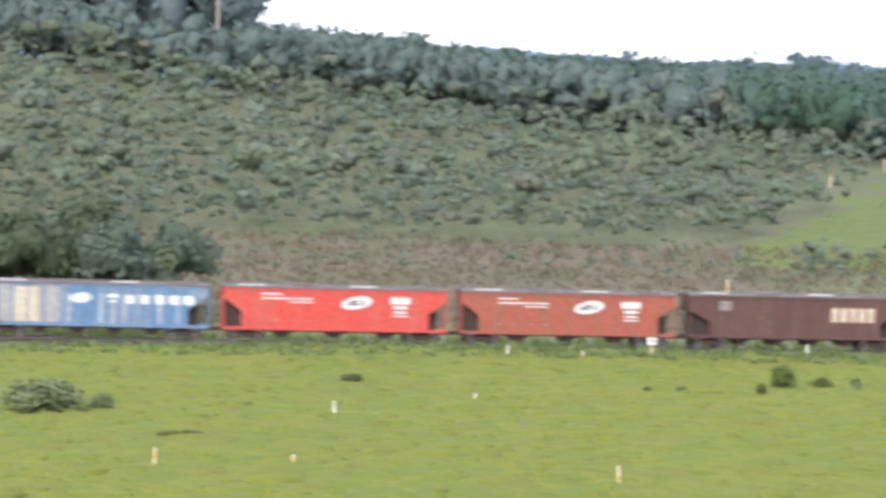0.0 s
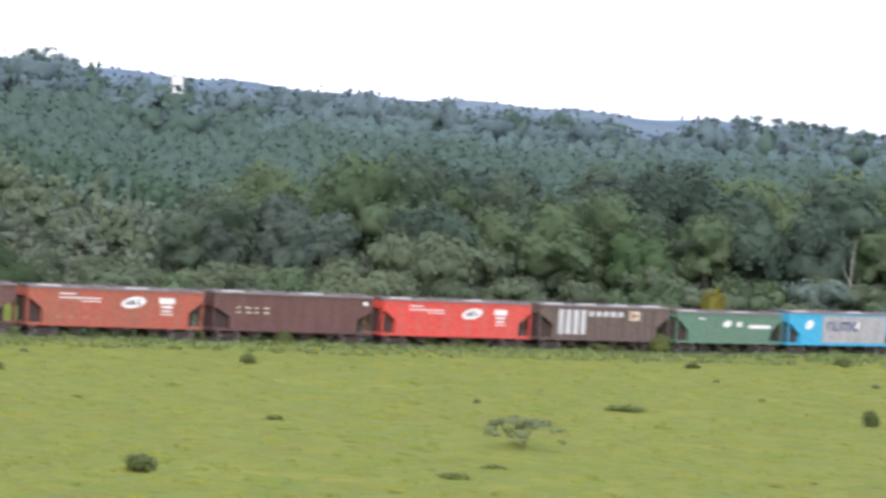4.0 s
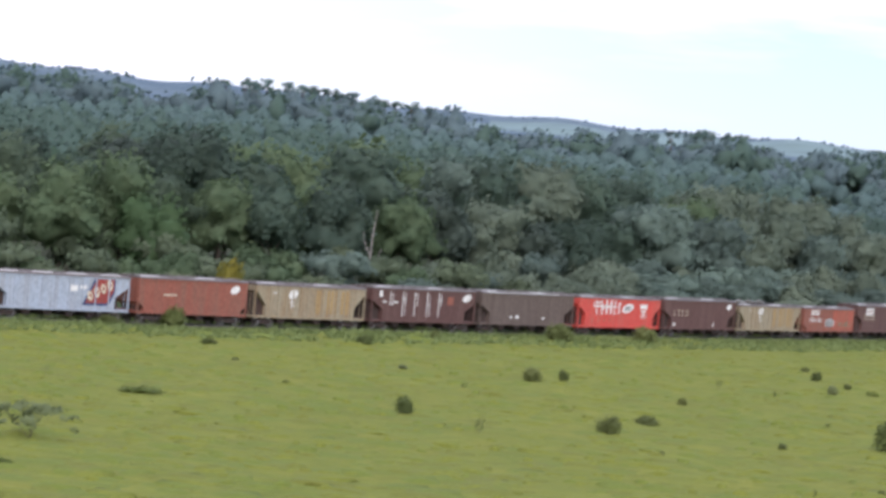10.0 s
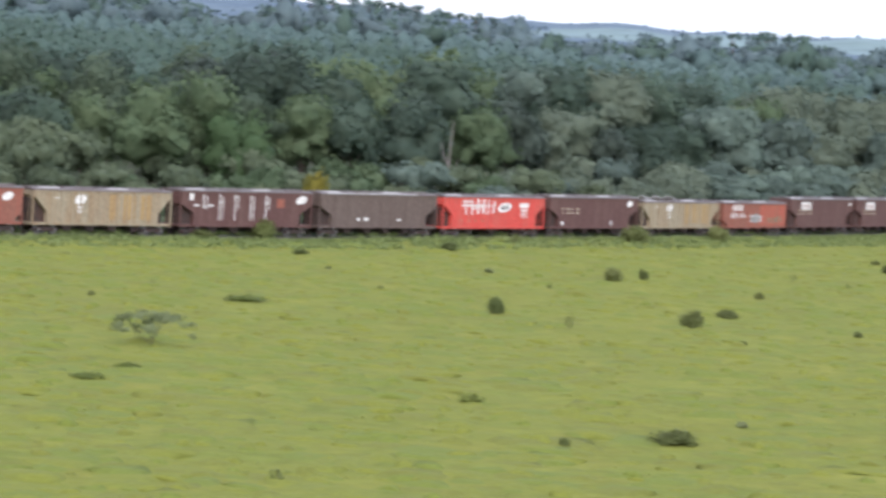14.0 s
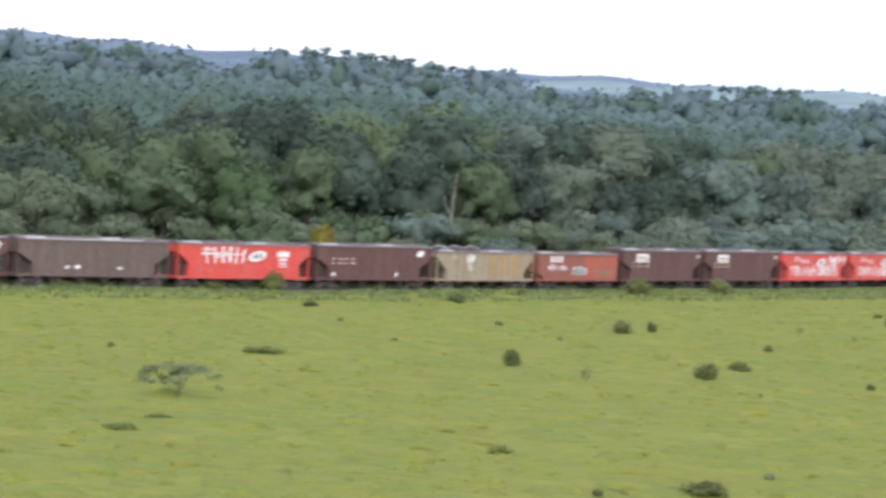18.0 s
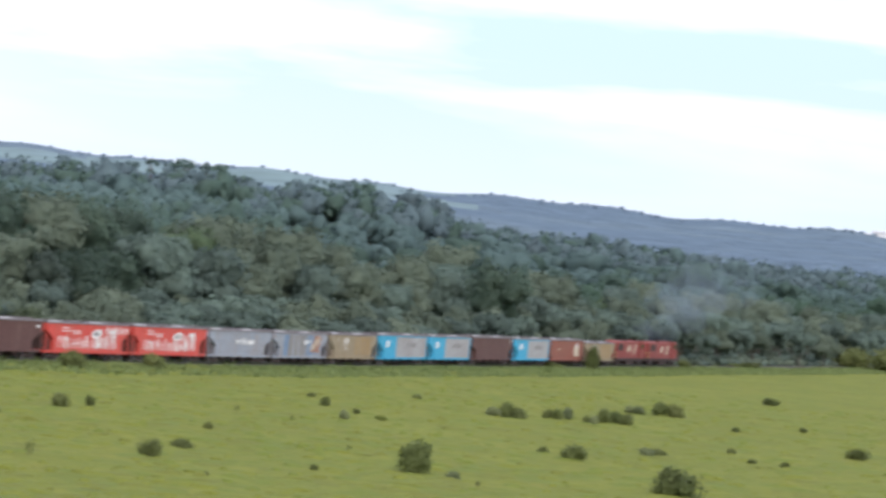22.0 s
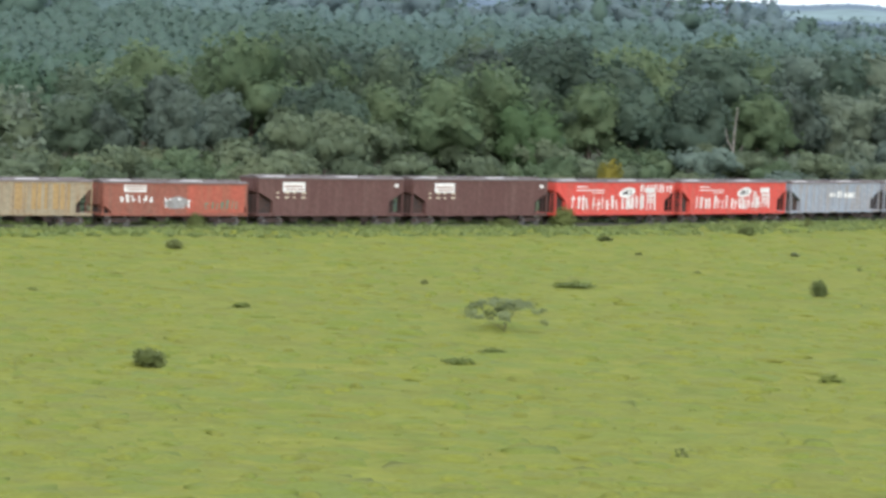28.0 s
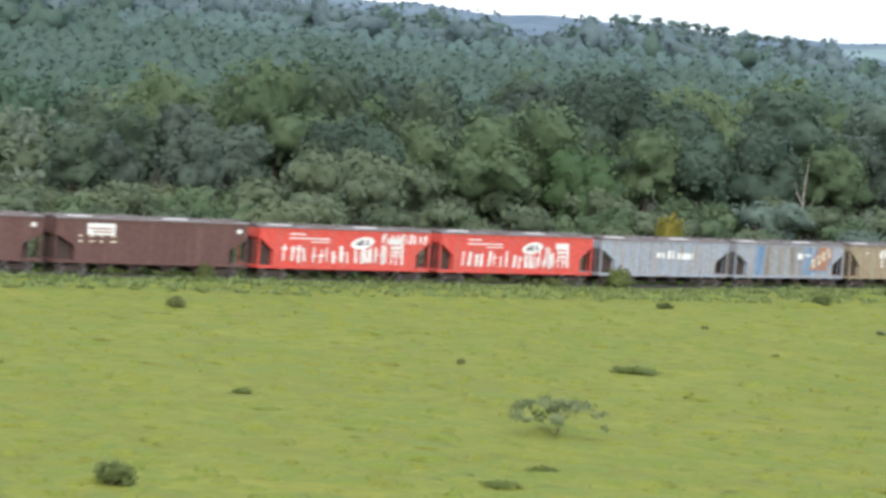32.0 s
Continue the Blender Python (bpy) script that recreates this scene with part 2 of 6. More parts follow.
# ---- plan: the railway and the lie of the land ----
RAIL_Z = 0.38
SPEED, SLOW = 9.3765, 0.00419  # metres a second; loss along t squared
STEP = 2.0
AWAY = np.arange(-500.0, 700.0 + STEP, STEP)


def heading(s):
    return np.interp(s, (-60, 0, 50, 100, 170, 280, 430), (0.0673, 0.1451, 0.2130, 0.2634, 0.4272, 0.5479, 0.5456))


def lay_line():
    h = heading(AWAY)
    dx, dy = np.cos(h) * STEP, np.sin(h) * STEP
    x = np.concatenate([[0], np.cumsum((dx[1:] + dx[:-1]) / 2)])
    y = np.concatenate([[0], np.cumsum((dy[1:] + dy[:-1]) / 2)])
    k = int(np.argmin(abs(AWAY)))
    return x - x[k] - 17.12, y - y[k] + 230.69


LINE_X, LINE_Y = lay_line()
LINE_AZ, LINE_R = np.degrees(np.arctan2(LINE_X, LINE_Y)), np.hypot(LINE_X, LINE_Y)


def on_line(s):
    return float(np.interp(s, AWAY, LINE_X)), float(np.interp(s, AWAY, LINE_Y))


def smooth(a, b, v):
    k = np.clip((np.asarray(v, float) - a) / (b - a), 0, 1)
    return k * k * (3 - 2 * k)


def line_at(az):
    """How far off the railway lies in a compass direction (degrees east of north)."""
    return np.interp(az, LINE_AZ, LINE_R)


def rise(level, r):
    """Height at the distance r on a sight line that climbs by level degrees from the viewer."""
    return EYE + r * np.tan(np.radians(level))


def scrub_level(az):
    return np.interp(az, (-9, -6, -4, -1, 1, 4, 8, 9.5, 14), (1.85, 1.44, 1.19, 1.05, 0.72, 0.52, 0.20, -0.4, -0.5))


def ridge_level(az):
    """The line of the tree tops along the ridge."""
    return np.interp(az, (-4, -2.1, -1.3, 0.6, 2, 4.1, 4.5, 5.3, 6.5, 7.5, 8.5, 9.6, 10.5, 11.9, 12.9, 13.7, 14.3, 15.6, 17.2, 18, 18.8, 19.9, 20.9, 22.7, 23.1, 23.7, 24.4, 25.2, 26.3, 27.7, 28.5, 29.1, 29.8, 31.6, 32.6, 33.2, 34.2, 34.8, 35.4, 36.5, 36.9, 37.9, 38.8, 40, 41.5, 43, 46, 50),
                     (1.88, 1.85, 1.78, 1.87, 1.76, 1.71, 1.54, 1.75, 1.84, 1.62, 1.79, 1.88, 1.78, 1.92, 1.65, 1.47, 1.55, 1.43, 1.57, 1.47, 1.38, 1.45, 1.29, 1.34, 1.06, 1.2, 1.42, 1.48, 1.42, 1.32, 1.25, 1.12, 1.06, 1.15, 1.2, 1.32, 1.26, 0.9, 1.1, 1.22, 0.98, 0.87, 0.65, 0.59, 0.58, 0.5, 0.45, 0.3))


def ridge_ground(az):
    return np.interp(az, (-4, 4, 12, 14, 18, 22, 25, 28, 31, 34, 37, 40, 43, 50), (1.70, 1.62, 1.65, 1.42, 1.38, 1.18, 1.28, 1.18, 1.0, 1.08, 0.86, 0.55, 0.45, 0.25))


def far_level(az):
    return np.interp(az, (-3, 5, 13, 15.3, 17.4, 20, 23, 28, 35, 40, 49), (1.8, 1.6, 1.64, 1.5, 1.45, 1.41, 1.37, 1.26, 1.24, 1.18, 1.11))


def land(x, y):
    """Height of the ground, for arrays."""
    x, y = np.asarray(x, float), np.asarray(y, float)
    r, az = np.hypot(x, y), np.degrees(np.arctan2(x, y))
    u = r - line_at(az)
    field = 13.4 * np.clip(1 - r / 112.0, 0, 1) ** 2 + 0.30 * smooth(-26, -5, u) * smooth(-8, -2, az)
    field = field + 0.09 * np.sin(x * 0.11 + 1.3) * np.sin(y * 0.09) + 0.05 * np.sin(x * 0.31) * np.sin(y * 0.27 + 0.7)
    left = smooth(14.5, 9.0, az)
    z1, r2 = 0.8 + 4.4 * left, line_at(az) + 190
    z2 = (rise(scrub_level(az), r2) - 2.0) * left + 3.0 * (1 - left)
    r3 = line_at(az) + 450
    z3 = np.maximum(rise(ridge_ground(az), r3) - 9.0, z2 + 1)
    z5 = rise(far_level(az), 2600.0)
    out = -0.35 + (z1 + 0.35) * smooth(4, 62, u)
    out = out + (z2 - z1) * np.clip((u - 50) / 140, 0, 1)
    out = out + (z3 - z2) * smooth(175, 450, u)
    out = out - 6 * smooth(520, 800, u)
    out = out + (z5 - z3 + 6) * smooth(1250, 2600, r)
    # a nearer wooded shoulder before the far ridge
    out = out + 9.0 * smooth(33, 39, az) * np.exp(-(((r - 1750.0) / 170.0) ** 2))
    out = out + np.where(r > 2200, 2.4 * np.sin(az * 2.1) * np.sin(az * 0.83 + 1.0), 0.0)
    return np.where(u > 0, out, field)

# ---- ground, railway ----
DRY = material("dry grass", (0.150, 0.130, 0.092), 0.95, (0.118, 0.116, 0.070), 1.0, 0.12, 1.2, bump=0.5, bump_scale=1.4, spec=0.1)
UNDER = material("scrub undergrowth", (0.134, 0.148, 0.084), 0.95, (0.160, 0.156, 0.102), 0.8, 0.14, 1.0, bump=0.5, bump_scale=1.2, spec=0.1)
# dark base colour includes the shade beneath the trees
FLOOR = material("forest floor with shade in its colour", (0.06, 0.075, 0.045), 0.95, (0.08, 0.07, 0.05), 0.6, 0.3, 1.0, spec=0.1)
# the blue is air haze put into the hills' own colour
HILL = material("wooded hills with haze in the colour", (0.145, 0.195, 0.245), 0.95, (0.20, 0.255, 0.28), 0.45, 0.005, 0.05, low=0.5, high=0.62, bump=1.0, bump_scale=0.06, spec=0.0)


LAWN = material("hillside grass", (0.116, 0.150, 0.050), 0.95, (0.150, 0.168, 0.060), 0.9, 0.35, 0.9, bump=0.4, bump_scale=1.2, spec=0.1)


def mesh_of(name, verts, faces, mats, flat=False, slots=None):
    me = bpy.data.meshes.new(name)
    verts = np.asarray(verts, np.float32)
    faces = np.asarray(faces, np.int32)
    k = faces.shape[1]
    me.vertices.add(len(verts))
    me.vertices.foreach_set("co", verts.ravel())
    me.loops.add(faces.size)
    me.loops.foreach_set("vertex_index", faces.ravel())
    me.polygons.add(len(faces))
    me.polygons.foreach_set("loop_start", np.arange(0, faces.size, k, dtype=np.int32))
    me.polygons.foreach_set("loop_total", np.full(len(faces), k, np.int32))
    for m in mats if isinstance(mats, (list, tuple)) else [mats]:
        me.materials.append(m)
    if slots is not None:
        me.polygons.foreach_set("material_index", np.asarray(slots, np.int32))
    me.polygons.foreach_set("use_smooth", np.full(len(faces), not flat, bool))
    me.update(calc_edges=True)
    me.validate()
    return me


def wobble(x, y, size, seed=0.0):
    return np.array([noise.noise(Vector((a / size, b / size, seed))) for a, b in zip(np.ravel(x), np.ravel(y))]).reshape(np.shape(x))


def cover(x, y):
    """What grows at a place: 0 meadow, 1 dry grass, 2 scrub, 3 forest, 4 far hills."""
    r, az = np.hypot(x, y), np.degrees(np.arctan2(x, y))
    u = r - line_at(az)
    az = az + 0.8 * wobble(x, y, 13.0, 3.0) + 0.3 * wobble(x, y, 4.0, 5.0)
    u = np.where(u > 12, u + 9 * wobble(x, y, 11.0, 7.0), u)
    out = np.zeros(np.shape(x), int)
    out[(u > 3) & (u <= 20) & (az < 13.5)] = 2
    out[(u > 20) & (az < 10.6) & (u < 60)] = 1
    out[(u > 60) & (az < 14.5)] = 2
    out[(u > 40) & (az > 10.6) & (az < 14.5)] = 2
    out[(u > 14) & (az >= 13.5)] = 2
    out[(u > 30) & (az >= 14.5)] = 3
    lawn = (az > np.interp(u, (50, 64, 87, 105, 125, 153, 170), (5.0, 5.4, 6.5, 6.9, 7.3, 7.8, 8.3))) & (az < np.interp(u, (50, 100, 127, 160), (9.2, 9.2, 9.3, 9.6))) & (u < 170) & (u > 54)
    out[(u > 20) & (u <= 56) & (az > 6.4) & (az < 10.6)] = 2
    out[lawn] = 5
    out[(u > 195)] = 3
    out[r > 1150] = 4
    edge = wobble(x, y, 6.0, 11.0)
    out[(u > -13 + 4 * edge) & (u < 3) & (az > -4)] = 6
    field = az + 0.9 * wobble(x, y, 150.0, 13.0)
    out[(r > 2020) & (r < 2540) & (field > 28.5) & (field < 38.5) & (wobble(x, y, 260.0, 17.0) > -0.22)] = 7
    return out


def build_ground():
    az = np.concatenate([np.arange(-17, 58, 0.2), np.arange(58, 343, 4.0)])
    rr = np.concatenate([np.linspace(0.5, 110, 14), np.arange(114, 440, 1.7), np.arange(444, 800, 8), np.geomspace(810, 4600, 44)])
    A, R = np.meshgrid(np.radians(az), rr)
    X, Y = R * np.sin(A), R * np.cos(A)
    Z = land(X, Y)
    n, m = len(az), len(rr)
    verts = np.stack([X, Y, Z], -1).reshape(-1, 3)
    i, j = np.meshgrid(np.arange(m - 1), np.arange(n), indexing="ij")
    k = (j + 1) % n
    faces = np.stack([i * n + j, i * n + k, (i + 1) * n + k, (i + 1) * n + j], -1).reshape(-1, 4)
    kind = cover(X, Y)[:-1].ravel()
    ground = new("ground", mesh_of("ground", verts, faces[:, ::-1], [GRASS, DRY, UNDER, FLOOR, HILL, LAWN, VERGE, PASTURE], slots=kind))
    tagged(ground, "lumpy green meadow rising to wooded hills", "ground", kind="structure")


build_ground()


def sweep(name, profile, mat, step=4.0, s0=-160.0, s1=600.0, side=0.0):
    """A strip of constant profile (across, up) along the railway."""
    verts, faces = [], []
    k = len(profile)
    for i, s in enumerate(np.arange(s0, s1, step)):
        x, y = on_line(s)
        h = float(heading(s))
        for a, u in profile:
            verts.append((x - (a + side) * math.sin(h), y + (a + side) * math.cos(h), RAIL_Z + u))
        if i:
            faces += [((i - 1) * k + j, i * k + j, i * k + j + 1, (i - 1) * k + j + 1) for j in range(k - 1)]
    return new(name, mesh_of(name, verts, faces, mat, True))


BALLAST = material("dirty ballast", (0.085, 0.07, 0.062), 0.95, (0.05, 0.04, 0.035), 0.8, 0.8, 14.0, bump=0.6, bump_scale=9)
bed = sweep("track_bed", [(-3.4, -0.95), (-1.7, -0.22), (1.7, -0.22), (3.4, -0.95)], BALLAST)
tagged(bed, "dark gravel railway embankment", "track bed", kind="structure")
for off in (-0.8, 0.8):
    rail = sweep("rail", [(-0.07, -0.17), (-0.02, -0.14), (-0.035, -0.03), (-0.035, 0), (0.035, 0), (0.035, -0.03), (0.02, -0.14), (0.07, -0.17)], STEEL, side=off)
    tagged(rail, "rusty steel rail with a worn bright top", "rail", kind="structure")

# ---- the train ----
def part(name, bm, mat, parent, label="", smooth_faces=False, m=None):
    """One bmesh (or a ready mesh) as a mesh object under a thing or a part."""
    if isinstance(bm, bpy.types.Mesh):
        me = bm
    else:
        me = bpy.data.meshes.new(name)
        bmesh.ops.recalc_face_normals(bm, faces=bm.faces)
        bm.to_mesh(me)
        bm.free()
        if smooth_faces:
            me.polygons.foreach_set("use_smooth", [True] * len(me.polygons))
    if not me.materials:
        me.materials.append(mat)
    ob = new(name, me)
    ob.parent = parent
    if m is not None:
        ob.matrix_basis = m
    if label:
        tagged(ob, label)
    return ob


def box(bm, x0, x1, y0, y1, z0, z1, bevel=0.0):
    made = bmesh.ops.create_cube(bm, size=1.0)["verts"]
    for v in made:
        v.co = Vector(((x0 + x1) / 2 + v.co.x * (x1 - x0), (y0 + y1) / 2 + v.co.y * (y1 - y0), (z0 + z1) / 2 + v.co.z * (z1 - z0)))
    if bevel:
        edges = list({e for v in made for e in v.link_edges})
        bmesh.ops.bevel(bm, geom=edges, offset=bevel, segments=2, affect="EDGES", profile=0.6)
    return bm


def prism(outline, y0, y1, bevel=0.0):
    """A solid from an outline in x and z, drawn out from y0 to y1."""
    bm = bmesh.new()
    a = [bm.verts.new((x, y0, z)) for x, z in outline]
    b = [bm.verts.new((x, y1, z)) for x, z in outline]
    bm.faces.new(a)
    bm.faces.new(b[::-1])
    n = len(a)
    for i in range(n):
        bm.faces.new((a[i], b[i], b[(i + 1) % n], a[(i + 1) % n]))
    if bevel:
        bmesh.ops.bevel(bm, geom=list(bm.edges), offset=bevel, segments=1, affect="EDGES")
    return bm


def disc(bm, radius, depth, m):
    bmesh.ops.create_cone(bm, cap_ends=True, segments=20, radius1=radius, radius2=radius, depth=depth, matrix=m)
    return bm


WIDE = 1.42  # half the width of a wagon
SILL, ROOF = 1.12, 4.16


def bogie_meshes():
    side = prism([(-1.35, 0.42), (-1.1, 0.28), (-0.75, 0.42), (-0.35, 0.3), (0.35, 0.3), (0.75, 0.42), (1.1, 0.28), (1.35, 0.42), (1.2, 0.62), (0.5, 0.72), (-0.5, 0.72), (-1.2, 0.62)], -0.08, 0.08, 0.02)
    bolster = box(bmesh.new(), -0.25, 0.25, -1.0, 1.0, 0.5, 0.78, 0.03)
    wheel = disc(bmesh.new(), 0.42, 0.13, pose(0, 0, 0, 90))
    disc(wheel, 0.46, 0.03, pose(0, 0.08, 0, 90))
    axle = disc(bmesh.new(), 0.08, 1.9, pose(0, 0, 0, 90))
    cover = disc(bmesh.new(), 0.13, 0.10, pose(0, 0, 0, 90))
    out = []
    for name, bm, mat in (("side_frame", side, P_DARK), ("bolster", bolster, P_DARK), ("wheel", wheel, STEEL), ("axle", axle, P_DARK), ("bearing_cap", cover, STEEL)):
        me = bpy.data.meshes.new(name)
        bmesh.ops.recalc_face_normals(bm, faces=bm.faces)
        bm.to_mesh(me)
        bm.free()
        me.materials.append(mat)
        out.append(me)
    return out


SIDE_FRAME, BOLSTER, WHEEL, AXLE, CAP = bogie_meshes()


def bogie(parent, x):
    b = part("bogie", BOLSTER, P_DARK, parent, m=pose(x, 0, 0))
    for y in (-1.02, 1.02):
        part("side_frame", SIDE_FRAME, P_DARK, b, m=pose(0, y, 0))
    for dx in (-0.9, 0.9):
        part("axle", AXLE, P_DARK, b, m=pose(dx, 0, 0.44))
        for y, turn in ((-0.79, 0), (0.79, 180)):
            part("wheel", WHEEL, STEEL, b, m=pose(dx, y, 0.44, 0, 0, turn))
        part("bearing_cap", CAP, STEEL, b, m=pose(dx, -1.12, 0.44))
    return b


def bars(parent, name, mat, rows, y=-WIDE, thick=0.012, label=""):
    """Painted marks on the near side: x0, z0, x1, z1 each, one part a mark."""
    for x0, z0, x1, z1 in rows:
        last = part(name, box(bmesh.new(), x0, x1, y - thick, y, z0, z1), mat, parent, label)
    return last


def oval(parent, name, mat, x, z, a, b, tilt, y=-WIDE, thick=0.014, label=""):
    ring = []
    for k in range(28):
        t = 2 * math.pi * k / 28
        u, v = a * math.cos(t), b * math.sin(t)
        ring.append((x + u * math.cos(tilt) - v * math.sin(tilt), z + u * math.sin(tilt) + v * math.cos(tilt)))
    return part(name, prism(ring, y - thick, y), mat, parent, label)


def oval_badge(w, x, z, k=1.0, dark=True):
    b = oval(w, "oval_badge", P_WHITE, x, z, 1.15 * k, 0.46 * k, 0.17, label="white tilted oval company badge")
    if dark:
        rows = [(x - 0.62 * k, z - 0.22 * k, x - 0.42 * k, z + 0.08 * k), (x - 0.36 * k, z - 0.2 * k, x - 0.2 * k, z + 0.2 * k), (x - 0.1 * k, z - 0.18 * k, x + 0.08 * k, z + 0.24 * k),
                (x + 0.0 * k, z - 0.18 * k, x + 0.26 * k, z - 0.1 * k), (x + 0.36 * k, z - 0.14 * k, x + 0.52 * k, z + 0.28 * k), (x + 0.5 * k, z - 0.14 * k, x + 0.72 * k, z - 0.06 * k)]
        bars(b, "dark_stroke", P_LOGO, rows, y=-WIDE - 0.014)
    return b


def strokes(parent, rng, x0, x1, z0, z1, count, name="graffiti", mat=None, label="white spray-painted scrawl"):
    """Tall uneven scrawls: short slanting strokes."""
    dx = (x1 - x0) / count
    for k in range(count):
        x = x0 + dx * (k + 0.2 + 0.3 * rng.random())
        w = dx * (0.20 + 0.28 * rng.random())
        a, b = z0 + 0.12 * (z1 - z0) * rng.random(), z1 - 0.35 * (z1 - z0) * rng.random()
        lean = 0.5 * dx * (rng.random() - 0.5)
        part(name, prism([(x, a), (x + w, a), (x + w + lean, b), (x + lean, b)], -WIDE - 0.012, -WIDE), mat or P_WHITE, parent, label)
        if rng.random() < 0.6:
            zz = a + (b - a) * (0.2 + 0.6 * rng.random())
            part(name, box(bmesh.new(), x - 0.1 * dx, x + dx * 0.6, -WIDE - 0.015, -WIDE - 0.001, zz, zz + 0.08 + 0.1 * rng.random()), mat or P_WHITE, parent, label)


def hopper(pitch, mat, label, recess=1.35, roof=ROOF, ribs=0, gloss_roof=P_ROOF, chutes=4, top=0.80, low=1.78, hatch=0):
    """A covered hopper wagon; x runs along the train, the viewer's side is -y; origin on the rail."""
    w = new("hopper_wagon")
    w.empty_display_size = 0.5
    a = pitch / 2 - 0.55
    t = roof - 0.12
    outline = [(-a, t), (-a, t - top), (-a + recess, t - low), (-a + recess, SILL), (-a + recess + 0.5, SILL - 0.14), (a - recess - 0.5, SILL - 0.14), (a - recess, SILL), (a - recess, t - low), (a, t - top), (a, t)]
    part("body", prism(outline, -WIDE + 0.01, WIDE - 0.01, 0.015), mat, w)
    bm = bmesh.new()
    ring = [(-WIDE - 0.05, t - 0.06), (-WIDE - 0.05, t + 0.02), (-WIDE + 0.35, roof), (WIDE - 0.35, roof), (WIDE + 0.05, t + 0.02), (WIDE + 0.05, t - 0.06)]
    va = [bm.verts.new((-a - 0.06, y, z)) for y, z in ring]
    vb = [bm.verts.new((a + 0.06, y, z)) for y, z in ring]
    bm.faces.new(va)
    bm.faces.new(vb[::-1])
    for i in range(6):
        bm.faces.new((va[i], vb[i], vb[(i + 1) % 6], va[(i + 1) % 6]))
    part("roof", bm, P_ROOF, w)
    walkway = box(bmesh.new(), -a, a, -0.35, 0.35, roof + 0.06, roof + 0.11)
    for k in range(9):
        x = -a + 0.3 + k * (2 * a - 0.6) / 8
        box(walkway, x - 0.03, x + 0.03, -0.3, 0.3, roof - 0.01, roof + 0.07)
    part("roof_walkway", walkway, P_ROOF, w)
    for k in range(4):
        x = -a + (k + 0.5) * 2 * a / 4
        # every other lid is painted bright, as a glint along the roof
        part("roof_hatch", box(bmesh.new(), x - 1.0, x + 1.0, -1.12, -0.6, roof - 0.03, roof + 0.07, 0.03), P_HATCH_GLINT if k % 2 == 0 else gloss_roof, w, "pale curved hatch lid")
    for k in range(hatch):
        x = -a + 1.2 + k * 2.6
        part("raised_hatch", box(bmesh.new(), -0.85, 0.85, -0.4, 0.4, 0, 0.06, 0.02), P_HATCH_GLINT, w, "glint-painted hatch lid standing ajar", m=pose(x, -0.5, roof + 0.22, -28, 8, 0))
    for sx in (-1, 1):
        for sy in (-1, 1):
            part("corner_post", box(bmesh.new(), sx * a - 0.05, sx * a + 0.05, sy * (WIDE - 0.06) - 0.05, sy * (WIDE - 0.06) + 0.05, SILL - 0.1, t - top + 0.02), mat, w)
        part("end_platform", box(bmesh.new(), min(sx * a, sx * (a - recess)) - 0.1, max(sx * a, sx * (a - recess)) + 0.1, -WIDE + 0.05, WIDE - 0.05, SILL - 0.24, SILL - 0.02, 0.02), mat, w)
        ladder = bmesh.new()
        for y in (-WIDE + 0.25, -WIDE + 0.7):
            box(ladder, sx * (a + 0.03) - 0.02, sx * (a + 0.03) + 0.02, y - 0.02, y + 0.02, SILL, t)
        for k in range(8):
            z = SILL + 0.2 + k * 0.33
            box(ladder, sx * (a + 0.03) - 0.015, sx * (a + 0.03) + 0.015, -WIDE + 0.25, -WIDE + 0.7, z, z + 0.03)
        part("end_ladder", ladder, mat, w)
        part("coupler", box(bmesh.new(), min(sx * (a - 0.3), sx * (a + 0.56)), max(sx * (a - 0.3), sx * (a + 0.56)), -0.14, 0.14, 0.72, 0.98, 0.03), P_DARK, w)
        # added dark filler: stands for end machinery and the shade in the recess
        if sx < 0:
            part("end_bulkhead", prism([(-a + 0.2, SILL - 0.04), (-a + recess + 0.1, SILL - 0.04), (-a + recess + 0.1, t - low - 0.05), (-a + 0.2, t - top - 0.22)], -0.95, 0.95), P_DARK, w)
        else:
            part("end_bulkhead", prism([(a - recess * 0.45, SILL - 0.04), (a - recess - 0.1, SILL - 0.04), (a - recess - 0.1, t - low - 0.05), (a - recess * 0.45, t - low + 0.25)], -0.7, 0.7), P_DARK, w)
        if sx < 0:
            part("brake_gear", box(bmesh.new(), -a + 0.35, -a + 1.0, -0.5, 0.5, SILL, SILL + 0.75, 0.04), P_DARK, w)
        bogie(w, sx * (a - 1.75))
    for sy in (-1, 1):
        part("side_sill", box(bmesh.new(), -a + recess, a - recess, sy * WIDE - 0.03, sy * WIDE + 0.03, SILL - 0.22, SILL - 0.06), mat, w)
        part("top_chord", box(bmesh.new(), -a - 0.02, a + 0.02, sy * WIDE - 0.03, sy * WIDE + 0.03, t - 0.2, t - 0.07), mat, w)
    part("centre_sill", box(bmesh.new(), -a, a, -0.28, 0.28, 0.74, SILL - 0.15), P_DARK, w)
    span = 2 * (a - recess - 1.2)
    for k in range(chutes):
        x = -span / 2 + (k + 0.5) * span / chutes
        h = span / chutes * 0.36
        part("discharge_chute", prism([(x - h, SILL - 0.13), (x + h, SILL - 0.13), (x + 0.32, 0.55), (x - 0.32, 0.55)], -1.15, 1.15, 0.02), P_DARK, w)
        part("chute_gate", box(bmesh.new(), x - 0.4, x + 0.4, -1.25, 1.25, 0.40, 0.50, 0.02), P_DARK, w)
    if ribs:
        for k in range(ribs):
            x = -(a - recess) + (k + 0.5) * 2 * (a - recess) / ribs
